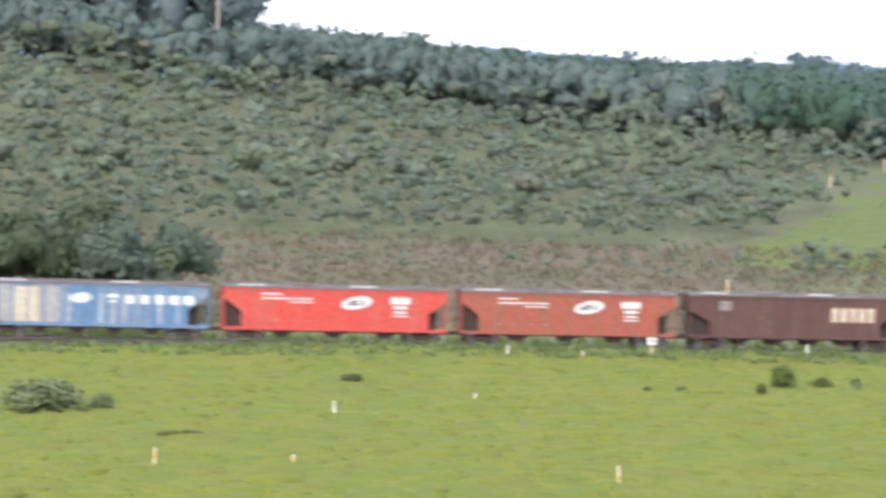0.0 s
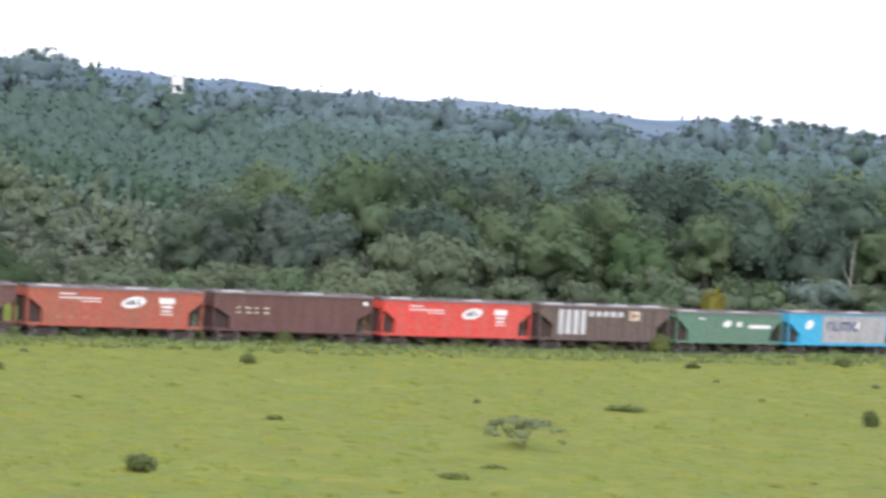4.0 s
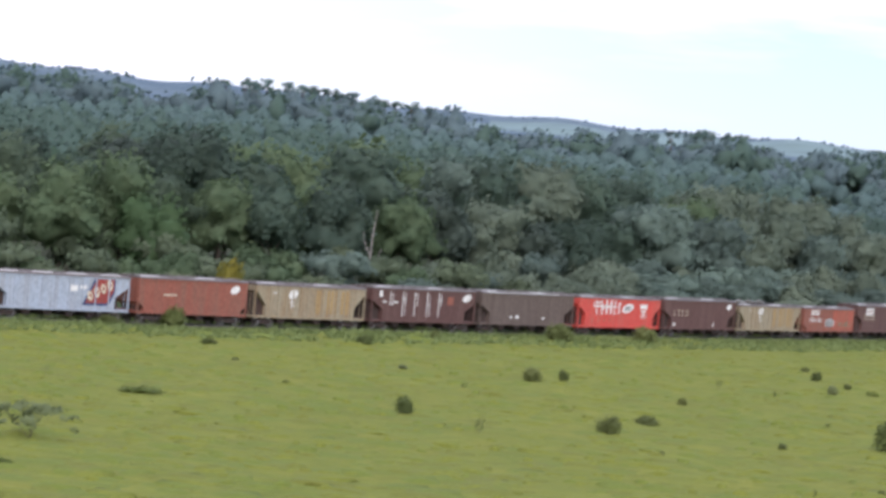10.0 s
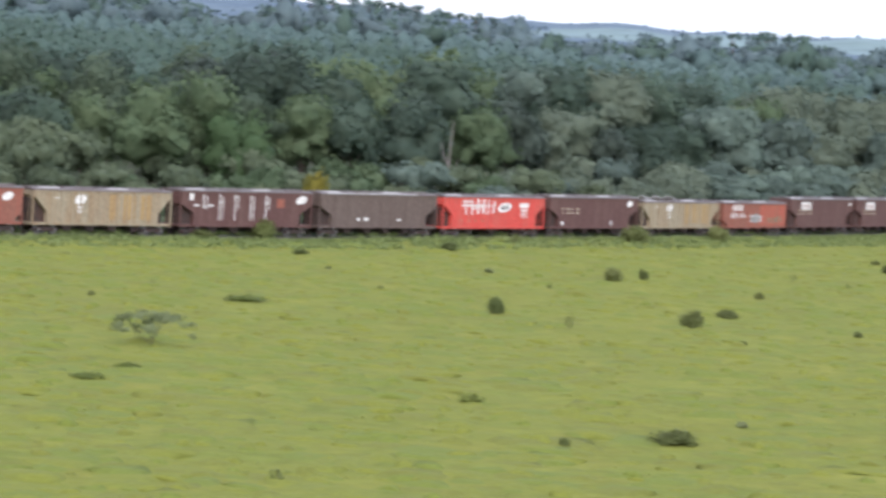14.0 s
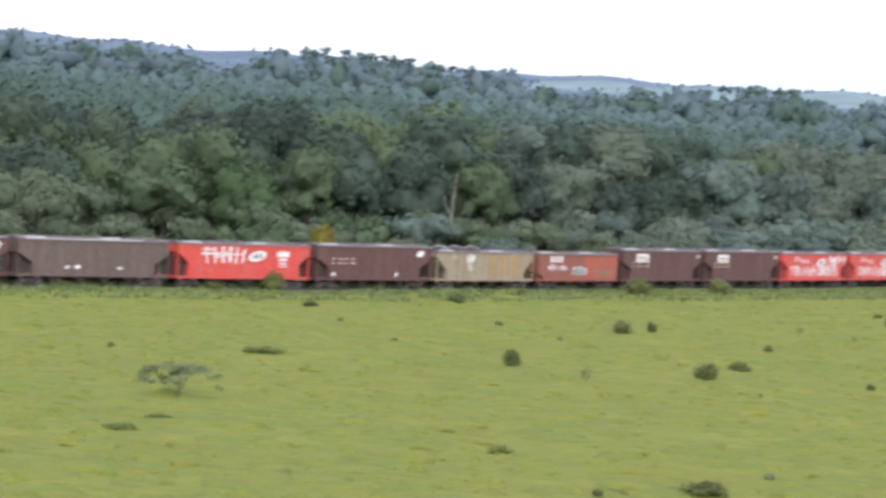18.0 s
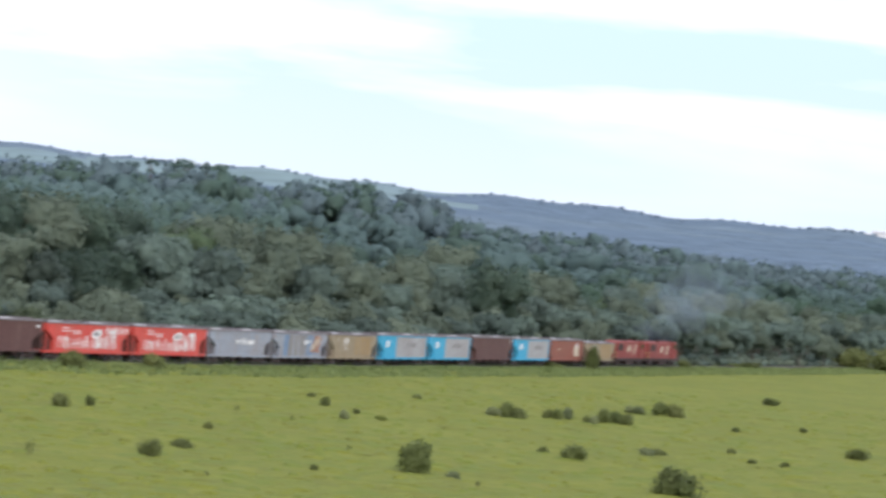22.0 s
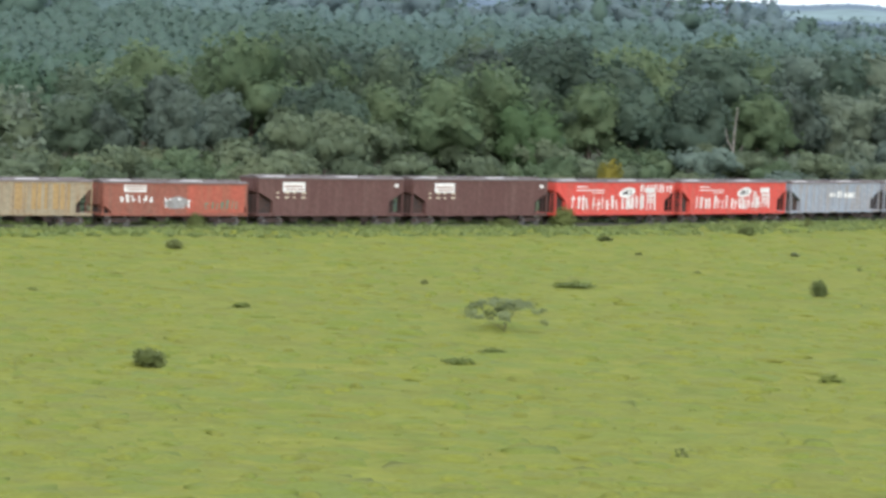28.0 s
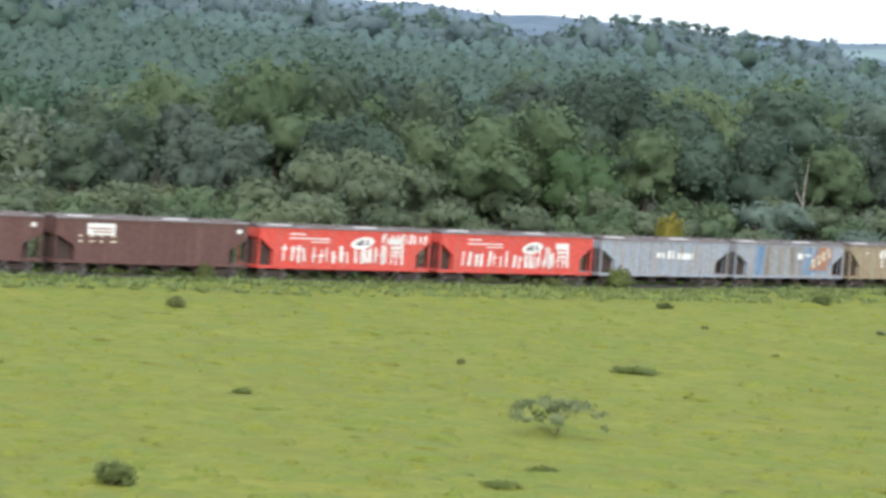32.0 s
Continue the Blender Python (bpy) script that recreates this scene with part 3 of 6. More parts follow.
            part("side_rib", box(bmesh.new(), x - 0.06, x + 0.06, -WIDE - 0.05, -WIDE + 0.02, SILL, t - 0.08), mat, w)
    tagged(w, label, "wagon", "wagons of the freight train")
    return w, a


def panel(w, x0, x1, z0, z1, mat, label="", name="colour_panel", y=-WIDE, thick=0.006):
    return part(name, box(bmesh.new(), x0, x1, y - thick, y + 0.02, z0, z1), mat, w, label)


def lines(w, a):
    """Lines of small print at the upper end of a red wagon, and the block of marks at its other end."""
    bars(w, "small_print", P_WHITE, [(-a + 2.8, 3.52, -a + 4.3, 3.62), (-a + 2.8, 3.2, -a + 6.6, 3.3), (-a + 4.8, 2.96, -a + 6.6, 3.04)])
    bars(w, "reporting_mark", P_WHITE, [(a - 4.2, 2.98, a - 2.75, 3.48), (a - 4.0, 2.62, a - 2.95, 2.84), (a - 3.95, 2.3, a - 3.0, 2.45), (a - 4.05, 2.05, a - 2.9, 2.14)])


def red_wagon(pitch, mat, label):
    w, a = hopper(pitch, mat, label, chutes=3)
    lines(w, a)
    oval_badge(w, 1.55 * pitch / 17.6, 3.02)
    bars(w, "faded_stencil", P_TAN, [(-a + 2.6 + k * 1.2, 1.62, -a + 2.95 + k * 1.2, 1.72) for k in range(4)])
    return w, a


LENGTHS = [17.4, 17.7, 17.5, 17.8, 17.5, 17.4, 17.4, 17.4, 17.1, 17.5, 17.0, 15.4, 17.7, 16.3, 14.6, 16.5, 17.6, 17.9, 17.7,
           17.4, 16.9, 15.6, 17.1, 17.8, 17.7, 17.8, 17.0, 16.5, 16.5, 19.0, 17.7, 18.5, 17.6, 17.1, 17.1, 19.1, 19.9]
FIRST = np.concatenate([[0], np.cumsum(LENGTHS)]) - LENGTHS[0]  # where each wagon begins along the line at the start
train = []


def brown_wagon(pitch, label, board=None, print_at=None, corner=False, mat=None, top_off=0.0):
    w, a = hopper(pitch, mat or P_BROWN, label, recess=1.6, roof=ROOF + 0.08 + top_off, top=1.2, low=2.0)
    if board:
        x0, z0, x1, z1, m = board
        b = panel(w, x0, x1, z0, z1, m, "pale painted board", "board")
        bars(b, "small_print", P_RUST, [(x0 + 0.2, z0 + 0.5 * (z1 - z0), x1 - 0.3, z0 + 0.62 * (z1 - z0)), (x0 + 0.4, z0 + 0.2 * (z1 - z0), x1 - 0.2, z0 + 0.3 * (z1 - z0))], y=-WIDE - 0.006)
    if print_at:
        bars(w, "small_print", P_SIGN, [(-a + print_at + k * 0.9, z, -a + print_at + 0.3 + 0.2 * (k % 2) + k * 0.9, z + 0.13) for k in range(4) for z in (2.85, 2.45)])
    if corner:
        panel(w, a - 1.0, a - 0.55, 3.45, 3.75, P_WHITE, "small white square")
    return w, a


P_FLAG = paint("dark red emblem paint", (0.30, 0.050, 0.042), (0.16, 0.07, 0.06), 0.5)


def build_train():
    rng = random.Random(4)
    for i, p in enumerate(LENGTHS):
        if i == 0:
            w, a = hopper(p, P_BLUE, "weathered blue and grey covered hopper wagon with white lettering blocks", 1.5, ribs=12)
            panel(w, -a + 1.0, -a + 5.6, SILL + 0.05, 3.9, P_GREY, "bare grey end panels")
            panel(w, -a + 2.2, -a + 3.9, SILL + 0.1, 3.7, P_SIGN, thick=0.012)
            oval(w, "oval_badge", P_WHITE, -a + 7.0, 3.0, 0.85, 0.36, 0.1)
            bars(w, "lettering_block", P_WHITE, [(-a + 8.9, 3.05, -a + 9.7, 3.3), (-a + 9.0, 2.7, -a + 9.6, 2.85)] + [(-a + 10.3 + k * 1.04, 2.62, -a + 11.08 + k * 1.04, 3.28) for k in range(5)])
            for x in (4.9, 6.0, 8.3, 9.2, 10.0, 12.6, 14.0):
                panel(w, -a + x, -a + x + 0.32, SILL + 0.06, 3.3 + 0.1 * (x % 2), P_PALE, "washed-out streak", "faded_streak", thick=0.004)
        elif i in (1, 4, 5, 9):
            w, a = red_wagon(p, P_RED, "bright red covered hopper wagon with a white oval badge")
            if i == 5:
                panel(w, 0.4, 3.6, 1.5, 2.0, P_OLD, "rubbed grey patch")
        elif i in (2, 7):
            w, a = red_wagon(p, P_ORANGE, "faded orange-red hopper wagon with a white oval badge")
        elif i == 3:
            w, a = brown_wagon(p, "dark brown hopper wagon with a grey board and a striped panel", (-a_mid(p) + 2.3, 3.0, -a_mid(p) + 3.3, 3.7, P_OLD))
            b = panel(w, a - 5.6, a - 2.0, 2.2, 3.4, P_RUST, "panel of pale stripes")
            bars(b, "pale_stripe", P_SIGN, [(a - 5.5 + k * 0.72, 2.25, a - 5.0 + k * 0.72, 3.3) for k in range(5)], y=-WIDE - 0.006)
        elif i == 6:
            w, a = brown_wagon(p, "plain dark brown covered hopper wagon")
        elif i == 8:
            w, a = brown_wagon(p, "brown hopper wagon with small print and a white square", print_at=2.2, corner=True)
        elif i == 10:
            w, a = hopper(p, P_GREYBROWN, "grey-brown ribbed hopper wagon with whitewashed panels", 1.6, ribs=14, gloss_roof=P_HATCH_GLINT)
            dx = 2 * (a - 1.6) / 14
            for k in range(9):
                panel(w, -a + 1.6 + (k + 0.62) * dx, -a + 1.6 + (k + 1.30) * dx, 1.45 if k < 4 else 3.15, 3.72 if k < 4 else 3.62, P_WASH, "whitewashed panel between ribs", "whitewashed_panel", thick=0.02)
            b = panel(w, -a + 1.6 + 10.2 * dx, -a + 1.6 + 11.6 * dx, 2.85, 3.72, P_SIGN, "pale board with a rusty mark", "board", thick=0.055)
            bars(b, "rusty_mark", P_RUST, [(-a + 1.6 + 10.5 * dx, 3.0, -a + 1.6 + 10.85 * dx, 3.5), (-a + 1.6 + 11.0 * dx, 3.2, -a + 1.6 + 11.4 * dx, 3.4)], y=-WIDE - 0.055)
        elif i == 11:
            w, a = hopper(p, P_GREEN, "faded green covered hopper wagon with white marks", 1.6, roof=ROOF - 0.25, top=0.5, low=1.8)
            oval(w, "oval_badge", P_WHITE, -0.4, 2.8, 0.6, 0.32, 0.2)
            bars(w, "lettering_block", P_WHITE, [(0.9, 2.55, 1.6, 3.0), (2.5, 2.4, 5.6, 2.75), (-4.4, 3.2, -3.4, 3.3)])
        elif i in (12, 29, 30, 32):
            w, a = hopper(p, P_CYAN, "turquoise and grey covered hopper wagon with dark blue lettering blocks" if i == 12 else "turquoise and light grey covered hopper wagon", 1.7, top=0.9, low=2.1)
            panel(w, -a + (6.2 if i != 12 else 5.0), a - (1.8 if i == 12 else 0.5), SILL + 0.05, 4.0, P_GREY, "light grey middle panel")
            oval(w, "oval_badge", P_WHITE, -a + 3.0, 2.9, 0.65, 0.42, 0.4)
            if i == 12:
                bars(w, "dark_lettering_bar", paint_blue(), [(x, 2.35, x + 0.24, 3.25) for x in (-2.6, -1.75, -1.05, -0.45, 0.15, 0.75)] + [(-2.36, 3.05, -2.0, 3.25), (-1.51, 2.35, -1.05, 2.55), (-0.21, 3.05, 0.15, 3.25), (0.39, 3.05, 0.75, 3.25)], y=-WIDE - 0.006)
                ring = oval(w, "dark_ring", paint_blue(), 1.75, 2.82, 0.56, 0.50, 0.0, y=-WIDE - 0.006)
                oval(ring, "ring_middle", P_GREY, 1.75, 2.82, 0.32, 0.27, 0.0, y=-WIDE - 0.02, thick=0.004)
                oval(ring, "white_patch", P_WHITE, 2.1, 2.95, 0.22, 0.42, 0.1, y=-WIDE - 0.024, thick=0.004)
            else:
                bars(w, "dark_lettering_block", P_OLD, [(1.0, 2.5, 4.5, 3.1)], y=-WIDE - 0.006)
        elif i in (13, 27):
            w, a = hopper(p, P_PALE if i == 13 else P_FADED, "pale blue hopper wagon with a dark red emblem" if i == 13 else "weathered grey hopper wagon with a faded red emblem", 1.6, roof=ROOF - 0.12, ribs=8, gloss_roof=P_HATCH_GLINT if i == 13 else P_ROOF)
            part("emblem_border", prism([(a - 5.3, 1.4), (a - 2.3, 1.4), (a - 1.65, 2.6), (a - 1.65, 3.85), (a - 4.0, 3.85)], -WIDE - 0.004, -WIDE), paint_blue() if i == 13 else P_BLUE, w, "blue border")
            b = part("emblem", prism([(a - 5.0, 1.6), (a - 2.5, 1.6), (a - 1.8, 2.7), (a - 1.8, 3.7), (a - 3.8, 3.7)], -WIDE - 0.009, -WIDE), P_FLAG if i == 13 else P_EMBLEM, w, "slanting emblem with pale lettering")
            if i == 27:
                panel(w, -a + 2.6, -a + 3.9, SILL + 0.05, 3.8, P_BLUE, "blue band")
                panel(w, 1.6, 2.9, SILL + 0.05, 3.8, P_BLUE, "blue band")
                panel(w, -a + 3.9, 1.6, SILL + 0.05, 3.8, P_OLD, "pale grey middle panel")
            for k in range(4):  # a slanting line of pale shapes
                oval(b, "pale_mark", P_SIGN, a - 4.45 + 0.72 * k, 2.25 + 0.32 * k, 0.30, 0.44 + 0.05 * (k % 2), 0.35, y=-WIDE - 0.009, thick=0.006)
                oval(b, "mark_eye", P_FLAG if i == 13 else P_EMBLEM, a - 4.42 + 0.72 * k, 2.27 + 0.32 * k, 0.11, 0.17, 0.35, y=-WIDE - 0.015, thick=0.004)
            bars(w, "white_mark", P_WHITE, [(0.9, 2.6, 1.7, 3.1), (2.0, 2.8, 2.7, 3.1)])
        elif i in (14, 33):
            w, a = hopper(p, P_RUST, "rust-red box-sided hopper wagon with a small white badge", 0.7, roof=ROOF, top=2.2, low=2.6)
            oval(w, "oval_badge", P_WHITE, a - (1.6 if i == 14 else 3.4), 3.3, 0.6, 0.34, 0.3)
            bars(w, "small_print", P_SIGN, [(-a + 3.0, 2.55, -a + 4.6, 2.68)])
            if i == 33:
                panel(w, a - 4.6, a - 2.2, 1.6, 3.2, P_SIGN, "pale flaking patch")
        elif i in (15, 20, 28, 34):
            w, a = hopper(p, P_TAN, "cream hopper wagon streaked with ochre rust", 1.5, roof=ROOF - (0.3 if i in (20, 34) else 0.1), ribs=12, top=0.5, low=1.9, hatch=3 if i == 20 else 0)
            for x0, x1 in ((0.5, 1.3), (1.5, 1.75), (2.2, 3.1), (3.4, 3.65), (4.2, 5.3), (5.6, 5.8)):
                panel(w, x0, x1, SILL + 0.3, 3.6, P_YEL, "ochre-stained panel", "stained_panel")
            oval(w, "oval_badge", P_WHITE, -2.6, 3.15, 0.62, 0.42, 0.3)
            bars(w, "white_mark", P_WHITE, [(-2.9, 2.3, -2.4, 2.6), (-2.85, 1.95, -2.4, 2.2), (-5.4, 3.2, -4.9, 3.28)])
        elif i == 16:
            w, a = brown_wagon(p, "dark brown hopper wagon with tall white painted strokes", print_at=None)
            for k, x in enumerate((-5.6, -3.6, -1.7, 0.3, 2.2)):
                bars(w, "tall_white_stroke", P_WHITE, [(x, 1.5 if k else 2.6, x + 0.11, 3.85), (x + 0.42, 1.6 if k % 2 else 2.5, x + 0.5, 3.7), (x - 0.05 + 0.2 * (k % 2), 2.6 + 0.5 * (k % 3), x + 0.55, 2.7 + 0.5 * (k % 3))])
            bars(w, "white_dash", P_WHITE, [(-6.7, 2.75, -6.1, 2.9), (-5.0, 2.75, -4.3, 2.9), (-7.3, 3.3, -6.8, 3.9)])
            oval(w, "oval_badge", P_WHITE, a - 1.4, 3.45, 0.72, 0.36, 0.25)
            panel(w, a - 4.6, a - 3.6, 2.7, 3.5, P_RUST, "faded orange mark")
        elif i == 17:
            w, a = brown_wagon(p, "dusty grey-brown hopper wagon with a pale roof edge", mat=P_GREYBROWN)
            # thin pale strip paints the highlight along the roof edge
            panel(w, -a + 0.8, a - 3.0, 4.12, 4.2, P_HATCH_GLINT, "roof edge painted bright as a glint", "roof_edge", thick=0.07)
            bars(w, "white_mark", P_WHITE, [(-3.2, 1.6, -2.8, 1.85), (-2.2, 1.6, -1.6, 1.9), (2.6, 1.6, 3.1, 1.8)])
        elif i in (18, 24, 25):
            w, a = red_wagon(p, P_RED, "bright red hopper wagon scrawled with white graffiti")
            if i == 18:
                strokes(w, rng, -a + 3.2, -a + 8.4, 2.2, 4.0, 6)
                bars(w, "graffiti", P_WHITE, [(-a + 2.8, 3.1, -a + 8.2, 3.2)])
            else:
                strokes(w, rng, -a + 2.0, a - 4.4, 1.35, 2.75, 15)
                strokes(w, rng, a - 7.2, a - 2.6, 1.35, 3.2, 9)
                if i == 24:
                    strokes(w, rng, a - 5.0, a - 0.4, 3.0, 4.0, 10)
        elif i == 19:
            w, a = brown_wagon(p, "brown hopper wagon with a small white badge", print_at=2.0)
            oval(w, "oval_badge", P_WHITE, a - 1.6, 3.5, 0.55, 0.3, 0.2)
            bars(w, "white_mark", P_WHITE, [(-a + 2.0, 1.3, -a + 2.5, 1.6), (3.0, 1.25, 3.25, 1.7)])
        elif i == 21:
            w, a = hopper(p, P_RUST, "rust-red hopper wagon with pale graffiti and a white board", 0.8, roof=ROOF - 0.35, top=1.9, low=2.4)
            b = panel(w, -a + 2.0, -a + 4.2, 2.9, 3.6, P_WHITE, "white board", "board")
            bars(b, "red_line", P_RUST, [(-a + 2.2, 3.3, -a + 4.0, 3.38), (-a + 2.3, 3.08, -a + 4.0, 3.16)], y=-WIDE - 0.006)
            panel(w, 1.0, a - 0.3, SILL + 0.05, 3.55, P_ORANGE, "repainted orange-red half")
            oval(w, "graffiti", P_OLD, 0.0, 2.0, 1.2, 0.5, 0.05, label="round white spray-painted tag")
            strokes(w, rng, -1.3, 1.4, 1.5, 2.6, 6)
            strokes(w, rng, -a + 1.5, -a + 5.0, 2.0, 2.7, 6)
            strokes(w, rng, 2.8, 6.4, 1.4, 2.3, 7, mat=P_GREEN, label="faded green spray-painted tag")
        elif i in (22, 23):
            w, a = brown_wagon(p, "dark brown hopper wagon with a white notice board", (-a_mid(p) + 2.6, 3.0, -a_mid(p) + 5.0, 3.85, P_WHITE), 1.9, True, top_off=0.06)
        elif i == 26:
            w, a = hopper(p, P_FADED, "weathered blue-grey hopper wagon with faded marks", 1.6, roof=ROOF - 0.1, ribs=10)
            bars(w, "faded_mark", P_WHITE, [(-1.2, 2.5, -0.2, 2.9), (0.2, 2.4, 1.0, 3.1), (1.4, 2.4, 3.4, 2.9)])
        elif i == 31:
            w, a = brown_wagon(p, "plain reddish-brown hopper wagon", corner=True)
        else:
            w, a = locomotive(p)
        train.append(w)


def a_mid(p):
    return p / 2 - 0.55


def paint_blue():
    if "deep blue lettering" not in bpy.data.materials:
        paint("deep blue lettering", (0.04, 0.065, 0.15), (0.10, 0.13, 0.22), 0.4)
    return bpy.data.materials["deep blue lettering"]


P_LOCO = paint("locomotive red", (0.25, 0.045, 0.038), (0.16, 0.07, 0.06), 0.6, 0.6)


def locomotive(p):
    w = new("diesel_locomotive")
    a = p / 2 - 0.5
    part("frame", box(bmesh.new(), -a, a, -1.4, 1.4, 0.95, 1.35, 0.04), P_DARK, w)
    part("engine_hood", prism([(-a + 1.2, 1.35), (a - 4.6, 1.35), (a - 4.6, 3.95), (a - 5.2, 4.12), (-a + 1.6, 4.12), (-a + 1.2, 3.8)], -1.2, 1.2, 0.04), P_LOCO, w)
    part("cab", prism([(a - 4.6, 1.35), (a - 2.2, 1.35), (a - 2.2, 3.3), (a - 2.5, 4.2), (a - 4.6, 4.2)], -1.42, 1.42, 0.04), P_LOCO, w)
    part("nose", prism([(a - 2.2, 1.35), (a - 0.6, 1.35), (a - 0.6, 2.6), (a - 0.9, 2.8), (a - 2.2, 2.9)], -1.1, 1.1, 0.05), P_LOCO, w)
    for x0, x1 in ((a - 4.3, a - 3.6), (a - 3.4, a - 2.6)):
        part("side_window", box(bmesh.new(), x0, x1, -1.44, -1.40, 3.0, 3.8), GLASS, w)
    part("windscreen", box(bmesh.new(), a - 2.36, a - 2.2, -1.1, 1.1, 3.1, 3.8), GLASS, w)
    part("radiator_grille", box(bmesh.new(), -a + 1.6, -a + 4.4, -1.24, -1.18, 2.6, 3.7), P_DARK, w)
    part("exhaust_stack", box(bmesh.new(), -0.4, 0.4, -0.3, 0.3, 4.1, 4.4, 0.04), P_DARK, w)
    part("fuel_tank", box(bmesh.new(), -2.4, 2.4, -1.25, 1.25, 0.35, 0.95, 0.08), P_DARK, w)
    part("white_flash", prism([(1.2, 2.0), (1.9, 2.0), (3.0, 3.6), (2.3, 3.6)], -1.235, -1.2), P_SIGN, w, "pale slanting emblem")
    oval(w, "oval_badge", P_SIGN, -1.2, 2.9, 0.9, 0.5, 0.4, y=-1.2)
    for x in (-a + 0.15, a - 0.15):
        rail = bmesh.new()
        for y in (-1.35, 1.35):
            box(rail, x - 0.03, x + 0.03, y - 0.03, y + 0.03, 1.35, 2.4)
        box(rail, x - 0.03, x + 0.03, -1.35, 1.35, 2.3, 2.36)
        part("handrail", rail, P_YEL, w)
    for x in (-a + 2.4, a - 2.6):
        bogie(w, x)
    tagged(w, "red diesel locomotive with a white emblem", "locomotive", "locomotives of the freight train")
    return w, a


build_train()


def motions():
    for i, w in enumerate(train):
        rows = []
        for t in range(0, 33):
            s = FIRST[i] - SPEED * t + SLOW * t * t
            (x0, y0), (x1, y1) = on_line(s + 2.3), on_line(s + LENGTHS[i] - 2.3)
            rows.append((float(t), pose((x0 + x1) / 2, (y0 + y1) / 2, RAIL_Z, 0, 0, math.degrees(math.atan2(y1 - y0, x1 - x0)))))
        walk(w, rows)
    for k, (ob, along, across, up) in enumerate(puffs):
        rows = []
        for t in range(0, 33):
            s = FIRST[36] - SPEED * t + SLOW * t * t + 9 + along + 1.2 * math.sin(0.5 * t + k)
            x, y = on_line(s)
            h = float(heading(s))
            rows.append((float(t), pose(x - across * math.sin(h), y + across * math.cos(h), RAIL_Z + up + 0.4 * math.sin(0.7 * t + 2 * k), 0, 0, 9 * math.sin(0.3 * t + k))))
        walk(ob, rows)

# ---- plants ----
def leaf(name, base, spots, vary=0.2):
    return material(name, base, 0.6, spots, 0.7, 0.4, 2.0, vary=vary, spec=0.1, through=0.38, grain_depth=0.22)


LEAF_A = leaf("broad leaves", (0.105, 0.155, 0.084), (0.128, 0.172, 0.090))
LEAF_B = leaf("olive leaves", (0.092, 0.130, 0.086), (0.107, 0.145, 0.093))
LEAF_C = leaf("dark leaves", (0.078, 0.118, 0.088), (0.095, 0.132, 0.093))
LEAF_D = leaf("grey-green leaves", (0.132, 0.170, 0.102), (0.118, 0.155, 0.100))
LEAF_E = leaf("bright leaves", (0.090, 0.147, 0.067), (0.103, 0.155, 0.069))
LEAF_F = leaf("brownish leaves", (0.098, 0.130, 0.104), (0.104, 0.140, 0.110))
LEAF_G = leaf("fresh leaves", (0.120, 0.174, 0.095), (0.134, 0.183, 0.102))
LEAF_H = leaf("pale olive leaves", (0.141, 0.174, 0.100), (0.122, 0.158, 0.095))
LEAF_K = leaf("dark glossy leaves", (0.053, 0.083, 0.040), (0.064, 0.094, 0.043))
LEAF_Y = leaf("yellow blossom", (0.250, 0.210, 0.040), (0.130, 0.160, 0.050))
SCRUB_A = leaf("pale scrub", (0.212, 0.252, 0.190), (0.190, 0.234, 0.180))
SCRUB_B = leaf("olive scrub", (0.194, 0.236, 0.162), (0.212, 0.246, 0.170))
SCRUB_C = leaf("dark scrub", (0.168, 0.210, 0.160), (0.184, 0.222, 0.166))
SCRUB_D = leaf("brown scrub", (0.208, 0.224, 0.170), (0.192, 0.212, 0.164))
# lighter copies of the near leaves, with haze put into the colour
HAZE_LEAF_A = leaf("leaves painted hazy grey-green", (0.147, 0.200, 0.162), (0.134, 0.183, 0.155))
HAZE_LEAF_B = leaf("leaves painted hazy olive", (0.158, 0.197, 0.139), (0.141, 0.181, 0.137))
# grove and plantation edge: haze over the hill is painted into the leaves
GROVE_A = leaf("gum leaves painted hazy blue", (0.215, 0.268, 0.270), (0.230, 0.284, 0.280))
EDGE_A = leaf("plantation leaves painted hazy", (0.158, 0.206, 0.188), (0.172, 0.220, 0.196))
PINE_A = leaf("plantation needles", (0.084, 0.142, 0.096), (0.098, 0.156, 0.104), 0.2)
# growing amounts of distance haze are mixed into these three leaf colours
PINE_B = leaf("needles painted slightly hazy", (0.104, 0.164, 0.132), (0.118, 0.178, 0.140), 0.2)
HAZY_A = leaf("leaves painted hazy blue-green", (0.138, 0.210, 0.196), (0.150, 0.222, 0.204), 0.2)
HAZY_B = leaf("leaves painted hazy blue", (0.151, 0.212, 0.224), (0.164, 0.226, 0.230), 0.2)
BARK = material("grey-brown bark", (0.11, 0.085, 0.065), 0.9, (0.19, 0.17, 0.15), 0.6, 1.2, 6.0, stretch=(3, 3, 0.5))
PALE_BARK = material("pale eucalyptus bark", (0.46, 0.42, 0.36), 0.8, (0.24, 0.20, 0.17), 0.6, 0.8, 5.0, stretch=(3, 3, 0.4))
BARE = material("weathered bare wood", (0.30, 0.28, 0.26), 0.9, (0.2, 0.18, 0.16), 0.7, 1.0, 6.0)
BLADE = material("grass tufts", (0.225, 0.26, 0.07), 0.8, (0.27, 0.285, 0.08), 0.8, 0.12, 0.6, through=0.5, spec=0.2)
STRAW = material("dry straw", (0.235, 0.195, 0.135), 0.9, (0.17, 0.17, 0.10), 0.8, 0.15, 1.0, through=0.35, spec=0.1)
